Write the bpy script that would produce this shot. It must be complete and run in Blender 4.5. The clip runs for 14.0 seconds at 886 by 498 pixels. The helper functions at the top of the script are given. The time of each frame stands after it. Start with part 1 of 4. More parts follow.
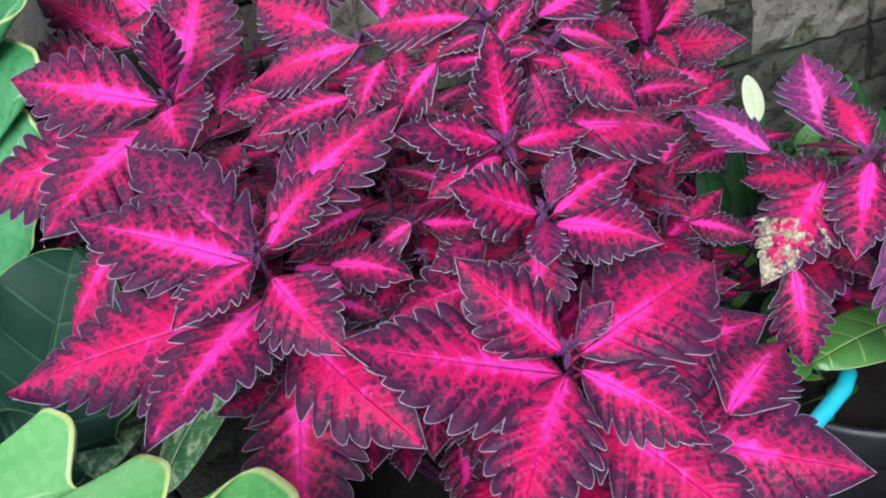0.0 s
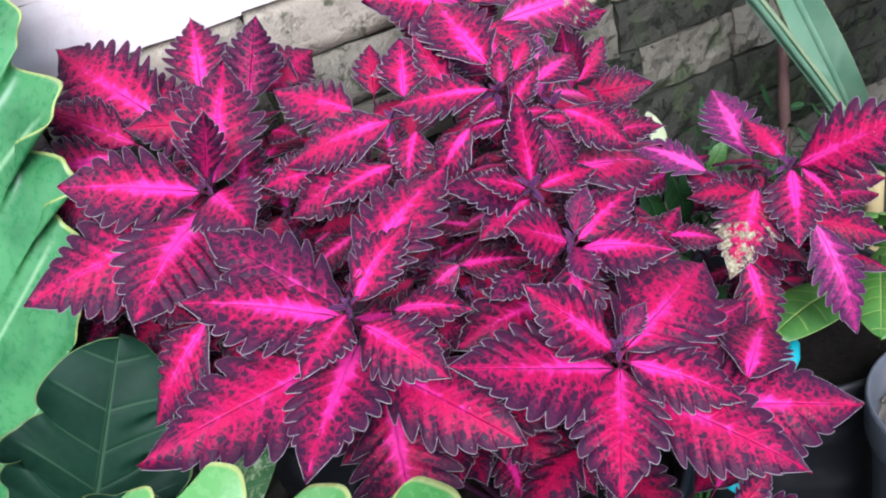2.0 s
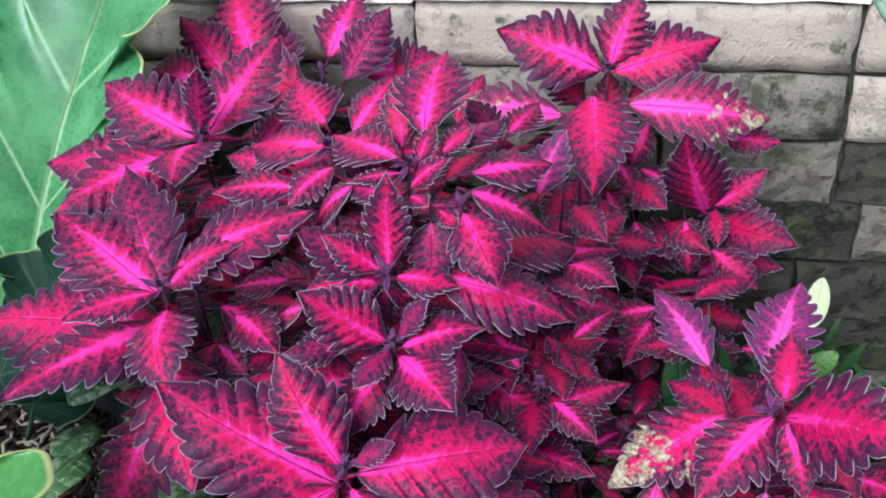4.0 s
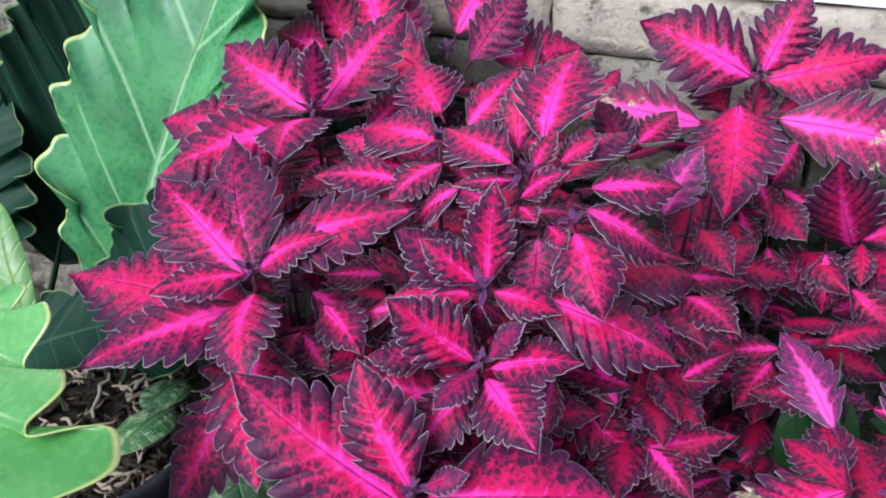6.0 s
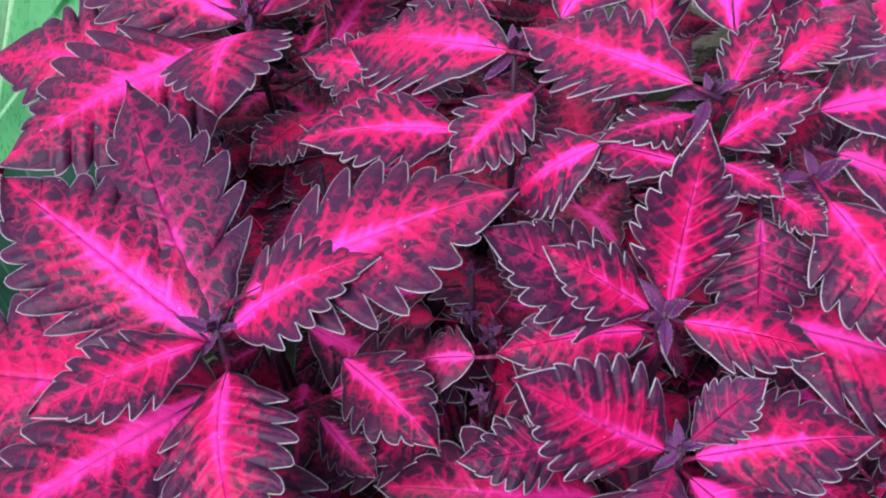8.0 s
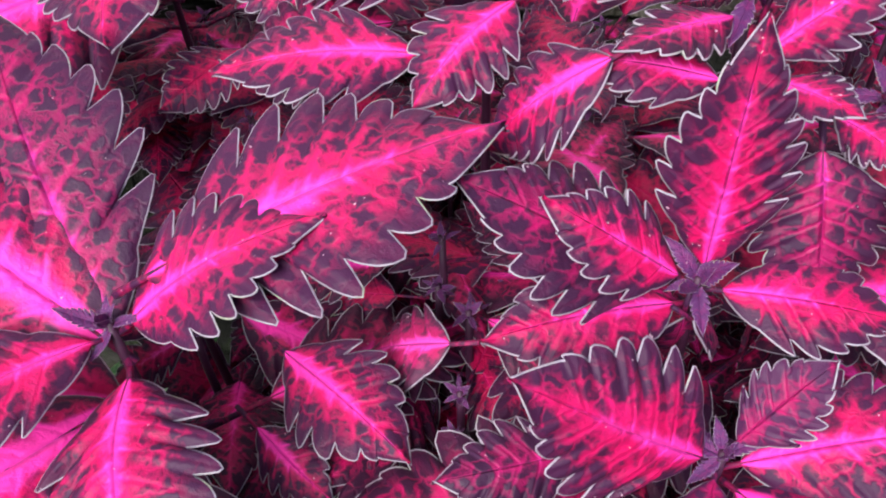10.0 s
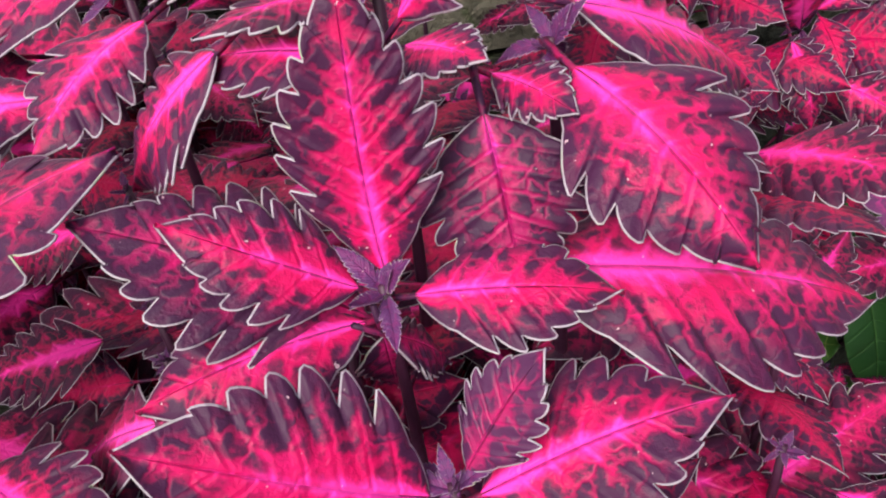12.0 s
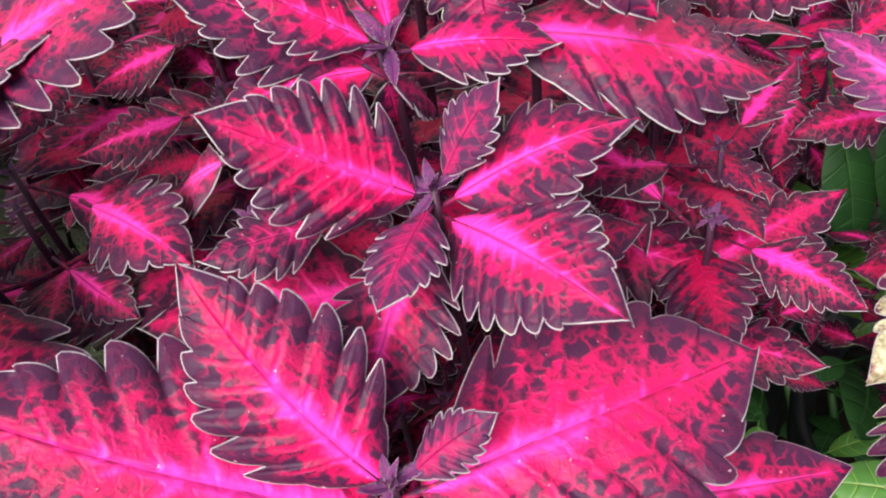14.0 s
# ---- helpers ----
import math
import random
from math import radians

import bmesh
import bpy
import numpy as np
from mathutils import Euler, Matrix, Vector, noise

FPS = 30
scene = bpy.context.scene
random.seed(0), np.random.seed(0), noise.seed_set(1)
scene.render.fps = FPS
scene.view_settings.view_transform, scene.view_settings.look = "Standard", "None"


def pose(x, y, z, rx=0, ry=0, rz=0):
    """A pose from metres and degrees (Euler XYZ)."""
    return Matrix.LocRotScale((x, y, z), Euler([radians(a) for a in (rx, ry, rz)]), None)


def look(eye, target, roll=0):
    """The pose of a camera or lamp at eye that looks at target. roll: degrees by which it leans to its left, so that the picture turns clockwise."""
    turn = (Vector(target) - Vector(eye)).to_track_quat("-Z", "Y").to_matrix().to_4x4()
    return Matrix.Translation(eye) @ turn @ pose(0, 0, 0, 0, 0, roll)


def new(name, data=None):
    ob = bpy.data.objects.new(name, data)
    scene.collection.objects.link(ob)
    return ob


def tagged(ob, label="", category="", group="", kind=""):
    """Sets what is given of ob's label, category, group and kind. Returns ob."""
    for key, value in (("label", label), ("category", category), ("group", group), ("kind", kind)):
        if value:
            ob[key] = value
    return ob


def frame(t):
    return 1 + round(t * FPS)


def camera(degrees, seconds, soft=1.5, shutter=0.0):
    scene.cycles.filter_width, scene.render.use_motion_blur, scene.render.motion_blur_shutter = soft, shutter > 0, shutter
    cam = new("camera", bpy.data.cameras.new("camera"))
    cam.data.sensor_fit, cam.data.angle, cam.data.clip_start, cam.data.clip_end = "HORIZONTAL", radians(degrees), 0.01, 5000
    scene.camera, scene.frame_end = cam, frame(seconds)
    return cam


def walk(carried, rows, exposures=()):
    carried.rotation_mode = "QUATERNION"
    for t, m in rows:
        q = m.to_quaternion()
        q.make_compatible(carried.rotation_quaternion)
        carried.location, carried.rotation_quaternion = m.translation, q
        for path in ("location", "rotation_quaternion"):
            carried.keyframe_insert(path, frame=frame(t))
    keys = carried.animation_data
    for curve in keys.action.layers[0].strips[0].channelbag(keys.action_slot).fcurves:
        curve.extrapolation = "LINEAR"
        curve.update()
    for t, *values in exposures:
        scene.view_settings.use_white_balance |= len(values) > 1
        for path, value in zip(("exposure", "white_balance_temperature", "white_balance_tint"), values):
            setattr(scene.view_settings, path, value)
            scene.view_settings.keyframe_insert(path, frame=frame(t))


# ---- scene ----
cam = camera(56.3, 14.0, soft=2.0)
METRES, EYE, TILT, LEAN, TURN = 1.2, 1.0, -34.4, 11.5, -13.2
ROWS = [
    (0.0, 0.0, 0.0, 0.0, -0.0, -0.0, -0.0),
    (0.5, -0.0098, -0.0209, -0.0192, -0.77, 0.65, 3.0),
    (1.0, -0.0627, -0.0477, -0.0256, -2.14, 1.29, 4.82),
    (1.5, -0.0868, -0.0541, -0.0056, -6.33, 2.49, 8.23),
    (2.0, -0.1061, -0.0624, -0.004, -9.45, 3.27, 8.22),
    (2.5, -0.0676, -0.0575, -0.001, -7.12, 4.4, 3.39),
    (3.0, 0.0525, -0.0289, 0.0357, 1.59, 3.98, -7.18),
    (5.5, 0.2057, -0.0315, 0.1045, 24.75, -6.47, -26.28),
    (6.0, 0.1586, 0.0086, 0.1037, 25.58, -7.33, -26.87),
    (6.5, 0.0876, 0.0541, 0.1068, 23.78, -8.13, -24.84),
    (7.0, 0.0487, 0.1007, 0.1046, 19.88, -8.58, -21.88),
    (7.5, 0.0226, 0.1372, 0.0939, 17.04, -9.74, -20.8),
    (10.0, 0.0023, 0.2158, 0.0728, 12.07, -11.97, -19.18),
    (10.5, 0.0223, 0.2317, 0.0852, 8.91, -10.28, -15.88),
    (11.0, 0.0375, 0.2359, 0.0912, 6.64, -7.22, -13.34),
    (11.5, 0.0474, 0.2402, 0.0895, 5.93, -3.55, -10.88),
    (12.0, 0.0539, 0.2494, 0.072, 6.56, -5.13, -8.61),
    (12.5, 0.0545, 0.25, 0.0592, 7.67, -7.94, -7.72),
    (13.0, 0.0553, 0.25, 0.05, 8.17, -9.78, -7.91),
    (13.5, 0.062, 0.2331, 0.0406, 8.82, -10.38, -8.58),
    (14.0, 0.0849, 0.1956, 0.0356, 11.03, -9.08, -10.03),
]
walk(cam, [(t, pose(0, 0, EYE, TILT, LEAN, TURN) @ pose(METRES * x, METRES * y, METRES * z, 90 + pitch, roll, yaw)) for t, x, y, z, yaw, pitch, roll in ROWS],
     exposures=[(0.0, 0.52, 5600, 12), (7.5, 0.54, 5600, 12), (10.0, 0.88, 6000, 12), (11.5, 0.95, 6300, 11), (12.5, 0.76, 6700, 6), (13.5, 1.14, 6700, 4), (14.0, 1.14, 6700, 4)])

# ---- world, sun, sky ----
world = bpy.data.worlds.new("sky")
scene.world = world
world.use_nodes = True
wn = world.node_tree.nodes
sky = wn.new("ShaderNodeTexSky")
sky.sky_type = "NISHITA"
sky.sun_disc = False
sky.sun_elevation = radians(49)
sky.sun_rotation = radians(205)
sky.air_density, sky.dust_density, sky.ozone_density = 1.2, 4.0, 1.0
wn["Background"].inputs["Strength"].default_value = 0.11
world.node_tree.links.new(sky.outputs["Color"], wn["Background"].inputs["Color"])

sun_data = bpy.data.lights.new("sun", "SUN")
sun_data.energy, sun_data.angle, sun_data.color = 3.0, radians(40), (1.0, 0.97, 0.93)
sun = new("sun", sun_data)
sun.matrix_world = look((-0.9, -2.1, 2.9), (0.0, 0.45, 0.7))

GROUND = 0.12


# ---- materials ----
class Nodes:
    """A small writer of node materials."""

    def __init__(self, name):
        self.mat = bpy.data.materials.new(name)
        self.mat.use_nodes = True
        self.tree = self.mat.node_tree
        self.bsdf = self.tree.nodes["Principled BSDF"]
        self.out = self.tree.nodes["Material Output"]

    def node(self, kind, **inputs):
        n = self.tree.nodes.new(kind)
        for key, value in inputs.items():
            self.put(n.inputs[key.replace("_", " ")], value)
        return n

    def put(self, socket, value):
        if isinstance(value, bpy.types.NodeSocket):
            self.tree.links.new(value, socket)
        else:
            socket.default_value = value

    def math(self, op, a, b=0.0, c=0.0):
        n = self.tree.nodes.new("ShaderNodeMath")
        n.operation = op
        for i, v in enumerate((a, b, c)):
            self.put(n.inputs[i], v)
        return n.outputs[0]

    def ramp(self, value, lo, hi, a=0.0, b=1.0):
        n = self.tree.nodes.new("ShaderNodeMapRange")
        n.interpolation_type = "SMOOTHSTEP"
        for i, v in enumerate((value, lo, hi, a, b)):
            self.put(n.inputs[i], v)
        return n.outputs[0]

    def mix(self, fac, a, b):
        n = self.tree.nodes.new("ShaderNodeMix")
        n.data_type = "RGBA"
        self.put(n.inputs[0], fac)
        self.put(n.inputs[6], a)
        self.put(n.inputs[7], b)
        return n.outputs[2]

    def noise(self, coords, scale, detail=4.0, rough=0.55):
        n = self.tree.nodes.new("ShaderNodeTexNoise")
        self.put(n.inputs["Vector"], coords)
        n.inputs["Scale"].default_value = scale
        n.inputs["Detail"].default_value = detail
        n.inputs["Roughness"].default_value = rough
        return n.outputs["Fac"]

    def coords(self, spread=True):
        """Object coordinates, shifted for every object by its random number."""
        tc = self.tree.nodes.new("ShaderNodeTexCoord")
        if not spread:
            return tc.outputs["Object"]
        info = self.tree.nodes.new("ShaderNodeObjectInfo")
        add = self.tree.nodes.new("ShaderNodeVectorMath")
        add.operation = "ADD"
        self.put(add.inputs[0], tc.outputs["Object"])
        self.put(add.inputs[1], self.math("MULTIPLY", info.outputs["Random"], 37.0))
        return add.outputs[0]

    def random(self):
        return self.tree.nodes.new("ShaderNodeObjectInfo").outputs["Random"]

    def uv(self):
        tc = self.tree.nodes.new("ShaderNodeTexCoord")
        sep = self.tree.nodes.new("ShaderNodeSeparateXYZ")
        self.put(sep.inputs[0], tc.outputs["UV"])
        return sep.outputs[0], sep.outputs[1]

    def bump(self, height, strength=0.3, distance=0.001):
        n = self.tree.nodes.new("ShaderNodeBump")
        n.inputs["Strength"].default_value = strength
        n.inputs["Distance"].default_value = distance
        self.put(n.inputs["Height"], height)
        self.put(self.bsdf.inputs["Normal"], n.outputs[0])

    def done(self, colour, rough=0.5, spec=0.4, thin=0.0):
        self.put(self.bsdf.inputs["Base Color"], colour)
        self.put(self.bsdf.inputs["Roughness"], rough)
        self.bsdf.inputs["Specular IOR Level"].default_value = spec
        if thin:
            tl = self.tree.nodes.new("ShaderNodeBsdfTranslucent")
            self.put(tl.inputs["Color"], colour)
            mx = self.tree.nodes.new("ShaderNodeMixShader")
            mx.inputs[0].default_value = thin
            self.put(mx.inputs[1], self.bsdf.outputs[0])
            self.put(mx.inputs[2], tl.outputs[0])
            self.put(self.out.inputs["Surface"], mx.outputs[0])
        return self.mat


def rgb(r, g, b):
    return (r, g, b, 1.0)


def coleus_material(name, pink_at, red_at, dark, red, pink, rim, blotch=0.0):
    """Leaf with a pink heart along the midrib, red feathering veins, a dark margin and a pale rim."""
    m = Nodes(name)
    s, q = m.uv()
    v = m.math("ABSOLUTE", m.math("MULTIPLY_ADD", q, 2.0, -1.0))
    oc = m.coords()
    coarse = m.noise(oc, 75.0, 3.0)
    blots = m.noise(oc, 170.0, 3.0, 0.6)
    fine = m.noise(oc, 340.0, 5.0, 0.66)
    tiny = m.noise(oc, 1100.0, 2.0)
    warp = m.tree.nodes.new("ShaderNodeTexNoise")
    warp.inputs["Scale"].default_value = 190.0
    warp.inputs["Detail"].default_value = 4.0
    m.put(warp.inputs["Vector"], oc)
    bend = m.tree.nodes.new("ShaderNodeVectorMath")
    bend.operation = "MULTIPLY_ADD"
    m.put(bend.inputs[0], warp.outputs["Color"])
    bend.inputs[1].default_value = (0.0090, 0.0090, 0.0090)
    m.put(bend.inputs[2], oc)
    cells = m.tree.nodes.new("ShaderNodeTexVoronoi")
    cells.feature = "DISTANCE_TO_EDGE"
    cells.inputs["Scale"].default_value = 165.0
    m.put(cells.inputs["Vector"], bend.outputs[0])
    islet = m.ramp(cells.outputs["Distance"], 0.02, 0.36)
    phase = m.tree.nodes.new("ShaderNodeUVMap")
    phase.uv_map = "veins"
    parts = m.tree.nodes.new("ShaderNodeSeparateXYZ")
    m.put(parts.inputs[0], phase.outputs[0])
    saw = m.math("FRACT", m.math("ADD", parts.outputs[0], m.math("MULTIPLY", m.math("SUBTRACT", warp.outputs["Fac"], 0.5), 0.22)))
    gap = m.math("ABSOLUTE", m.math("MULTIPLY_ADD", saw, 2.0, -1.40))
    gap = m.math("MINIMUM", gap, m.math("SUBTRACT", 2.0, gap))
    vein = m.ramp(gap, 0.0, 0.30, 1.0, 0.0)
    rib = m.ramp(v, 0.0, 0.055, 1.0, 0.0)
    # streaks that follow the side veins
    comb = m.tree.nodes.new("ShaderNodeCombineXYZ")
    m.put(comb.inputs[0], m.math("MULTIPLY", parts.outputs[0], 2.3))
    m.put(comb.inputs[1], m.math("MULTIPLY", q, 9.0))
    m.put(comb.inputs[2], m.math("MULTIPLY", m.random(), 91.0))
    feather = m.noise(comb.outputs[0], 1.0, 4.0, 0.6)
    net = m.ramp(cells.outputs["Distance"], 0.0, 0.20, 1.0, 0.0)
    # dark: islets between the veins, closing up towards the margin and the tip
    lvl = m.math("ADD", m.math("MULTIPLY", m.math("POWER", v, 1.12), 1.55), m.math("MULTIPLY", m.math("POWER", s, 2.0), 0.45))
    lvl = m.math("SUBTRACT", lvl, red_at + 0.02)
    for value, middle, amount in ((islet, 0.50, 0.26), (coarse, 0.5, 0.75), (blots, 0.5, 0.55), (fine, 0.5, 1.00), (feather, 0.5, 0.40), (vein, 0.28, -0.26)):
        lvl = m.math("ADD", lvl, m.math("MULTIPLY", m.math("SUBTRACT", value, middle), amount))
    lvl = m.math("ADD", lvl, m.math("MULTIPLY", m.math("SUBTRACT", m.random(), 0.5), 0.22))
    redness = m.ramp(lvl, -0.52, 0.40, 1.0, 0.0)
    # pink heart: widest near the base, running out along the midrib and the veins
    pk = m.math("SUBTRACT", pink_at, m.math("MULTIPLY", v, 2.45))
    pk = m.math("SUBTRACT", pk, m.math("MULTIPLY", m.math("POWER", s, 1.4), 0.85))
    for value, middle, amount in ((coarse, 0.5, 0.6), (fine, 0.5, 0.35), (feather, 0.5, 0.75), (vein, 0.28, 0.16), (m.random(), 0.5, 0.35)):
        pk = m.math("ADD", pk, m.math("MULTIPLY", m.math("SUBTRACT", value, middle), amount))
    pinkness = m.ramp(pk, 0.05, 0.58)
    lively = m.mix(m.ramp(coarse, 0.40, 0.70, 0.0, 0.14), red, pink)
    shade = m.mix(m.math("MULTIPLY", m.ramp(m.math("ADD", net, m.math("MULTIPLY", vein, 0.6)), 0.1, 1.2, 0.0, 0.48), m.ramp(v, 0.45, 0.85, 1.0, 0.10)), dark, red)
    colour = m.mix(redness, shade, lively)
    mottle = m.math("ADD", m.math("MULTIPLY", islet, 0.45), m.math("ADD", m.math("MULTIPLY", fine, 0.8), m.math("MULTIPLY", blots, 0.7)))
    colour = m.mix(m.math("MULTIPLY", m.ramp(mottle, 0.80, 1.22, 0.0, 0.62), m.ramp(v, 0.06, 0.36)), colour, dark)
    colour = m.mix(pinkness, colour, pink)
    colour = m.mix(m.math("MULTIPLY", m.ramp(v, 0.004, 0.024, 1.0, 0.0), m.ramp(s, 0.05, 0.5, 0.30, 0.10)), colour, rgb(0.42, 0.03, 0.26))
    if blotch:
        spot = m.ramp(m.math("ADD", m.noise(oc, 60.0, 6.0, 0.72), m.math("MULTIPLY", m.ramp(s, 0.25, 0.80), 0.20)), 0.74 - blotch, 0.80 - blotch)
        bare = m.mix(m.ramp(fine, 0.35, 0.65), rgb(0.20, 0.16, 0.10), m.mix(blots, rgb(0.34, 0.33, 0.16), rgb(0.66, 0.60, 0.46)))
        colour = m.mix(m.math("MULTIPLY", spot, m.ramp(s, 0.22, 0.45)), colour, bare)
    grit = m.ramp(m.noise(oc, 420.0, 2.0), 0.735, 0.77)
    colour = m.mix(m.math("MULTIPLY", grit, 0.55), colour, rgb(0.82, 0.55, 0.62))
    edge = m.ramp(parts.outputs[1], 0.44, 0.54)
    colour = m.mix(m.math("MULTIPLY", edge, m.ramp(coarse, 0.30, 0.55, 0.55, 1.0)), colour, m.mix(m.ramp(coarse, 0.58, 0.72), rim, rgb(0.36, 0.38, 0.27)))
    h = m.math("ADD", m.math("MULTIPLY", m.math("MAXIMUM", vein, rib), -0.7), m.math("MULTIPLY", fine, 0.5))
    h = m.math("ADD", h, m.math("MULTIPLY", net, -0.35))
    h = m.math("ADD", h, m.math("MULTIPLY", tiny, 0.25))
    m.bump(h, 0.40, 0.0012)
    m.bsdf.inputs["Sheen Weight"].default_value = 0.015
    m.bsdf.inputs["Sheen Roughness"].default_value = 0.4
    m.bsdf.inputs["Sheen Tint"].default_value = rgb(0.75, 0.7, 1.0)
    return m.done(colour, m.ramp(fine, 0.2, 0.8, 0.38, 0.58), 0.20, 0.18)


DARK, RED, PINK = rgb(0.052, 0.011, 0.043), rgb(0.56, 0.005, 0.095), rgb(1.0, 0.045, 0.42)
RIM = rgb(0.37, 0.32, 0.37)
LEAF_MATS = [
    coleus_material("coleus_mature", 0.90, 0.60, DARK, RED, PINK, RIM),
    coleus_material("coleus_young", 0.15, 0.40, rgb(0.070, 0.016, 0.060), rgb(0.40, 0.010, 0.10), rgb(0.62, 0.03, 0.22), RIM),
    coleus_material("coleus_red", 0.40, 0.54, DARK, rgb(0.48, 0.003, 0.070), rgb(0.80, 0.010, 0.17), RIM),
    coleus_material("coleus_faded", 1.18, 0.72, rgb(0.085, 0.022, 0.055), rgb(0.46, 0.015, 0.11), rgb(0.95, 0.07, 0.45), RIM, 0.03),
    coleus_material("coleus_worn", 0.85, 0.80, DARK, RED, PINK, RIM, 0.085),
    coleus_material("coleus_dusky", 0.46, 0.30, rgb(0.042, 0.010, 0.038), rgb(0.42, 0.006, 0.10), rgb(0.90, 0.05, 0.42), RIM),
    coleus_material("coleus_lavender", 1.05, 0.52, rgb(0.095, 0.022, 0.085), rgb(0.46, 0.020, 0.19), rgb(0.88, 0.09, 0.45), RIM),
    coleus_material("coleus_bud", -0.6, -0.2, rgb(0.095, 0.026, 0.105), rgb(0.20, 0.022, 0.12), rgb(0.42, 0.05, 0.25), rgb(0.26, 0.17, 0.26)),
    coleus_material("coleus_shade", 0.92, 0.50, rgb(0.040, 0.008, 0.030), rgb(0.48, 0.004, 0.09), rgb(0.92, 0.03, 0.36), RIM),
]


def stem_material():
    m = Nodes("coleus_stem")
    oc = m.coords()
    n = m.noise(oc, 120.0)
    m.bump(n, 0.3, 0.001)
    return m.done(m.mix(n, rgb(0.020, 0.006, 0.016), rgb(0.060, 0.012, 0.040)), 0.5, 0.3)


STEM = stem_material()


def green_material(name, body, shade, vein_col, rim, veins, patch=None, gloss=0.35, spec=0.75):
    """Smooth green leaf with a pale midrib and side veins; patch adds cream flecks."""
    m = Nodes(name)
    s, q = m.uv()
    v = m.math("ABSOLUTE", m.math("MULTIPLY_ADD", q, 2.0, -1.0))
    oc = m.coords()
    n1, n2 = m.noise(oc, 14.0, 3.0), m.noise(oc, 160.0, 4.0)
    saw = m.math("FRACT", m.math("MULTIPLY", s, float(veins)))
    gap = m.math("ABSOLUTE", m.math("MULTIPLY_ADD", saw, 2.0, -1.0))
    side = m.math("MULTIPLY", m.ramp(gap, 0.0, 0.085, 1.0, 0.0), m.ramp(v, 0.75, 0.97, 1.0, 0.0))
    mid = m.ramp(v, 0.02, 0.055, 1.0, 0.0)
    colour = m.mix(m.ramp(n1, 0.3, 0.7), body, shade)
    colour = m.mix(m.ramp(n2, 0.35, 0.75, 0.0, 0.10), colour, vein_col)
    if patch:
        streak = m.noise(oc, 95.0, 4.0, 0.7)
        colour = m.mix(m.math("MULTIPLY", m.ramp(streak, 0.46, 0.62), m.ramp(v, 0.05, 0.3)), colour, patch)
    colour = m.mix(m.math("MULTIPLY", side, 0.8), colour, vein_col)
    colour = m.mix(m.math("MULTIPLY", mid, 0.85), colour, vein_col)
    colour = m.mix(m.ramp(v, 0.975, 0.99), colour, rim)
    h = m.math("ADD", m.math("MULTIPLY", m.ramp(gap, 0.0, 0.25, 1.0, 0.0), -0.8), m.math("MULTIPLY", n2, 0.08))
    m.bump(h, 0.30, 0.002)
    return m.done(colour, m.ramp(n2, 0.2, 0.8, gloss - 0.02, gloss + 0.14), spec, 0.28)


WAVY = green_material("wavy_leaf", rgb(0.110, 0.38, 0.140), rgb(0.035, 0.19, 0.062), rgb(0.36, 0.60, 0.33), rgb(0.50, 0.60, 0.20), 6, None, 0.24, 0.60)
WAVY_FRESH = green_material("wavy_leaf_fresh", rgb(0.170, 0.46, 0.125), rgb(0.080, 0.30, 0.060), rgb(0.42, 0.64, 0.28), rgb(0.56, 0.64, 0.22), 6, None, 0.20, 0.70)
# same plant as WAVY, its green darkened to paint in the shade
WAVY_SHADED = green_material("wavy_leaf_shaded", rgb(0.012, 0.050, 0.028), rgb(0.009, 0.036, 0.021), rgb(0.055, 0.125, 0.07), rgb(0.20, 0.30, 0.12), 11, None, 0.50, 0.2)
LIME = green_material("lime_leaf", rgb(0.12, 0.32, 0.055), rgb(0.06, 0.21, 0.035), rgb(0.40, 0.55, 0.14), rgb(0.30, 0.45, 0.10), 7)
CREAM = green_material("cream_leaf", rgb(0.74, 0.78, 0.56), rgb(0.55, 0.66, 0.30), rgb(0.80, 0.82, 0.62), rgb(0.30, 0.48, 0.14), 7)
FLECK = green_material("flecked_leaf", rgb(0.060, 0.20, 0.060), rgb(0.045, 0.15, 0.05), rgb(0.30, 0.46, 0.22), rgb(0.26, 0.40, 0.15), 8, rgb(0.46, 0.60, 0.34))
FERN = green_material("small_green_leaf", rgb(0.022, 0.085, 0.020), rgb(0.014, 0.055, 0.016), rgb(0.05, 0.14, 0.035), rgb(0.04, 0.11, 0.03), 7, None, 0.45, 0.3)
ALOE = green_material("strap_leaf", rgb(0.30, 0.50, 0.34), rgb(0.19, 0.38, 0.25), rgb(0.34, 0.54, 0.39), rgb(0.40, 0.50, 0.30), 1)


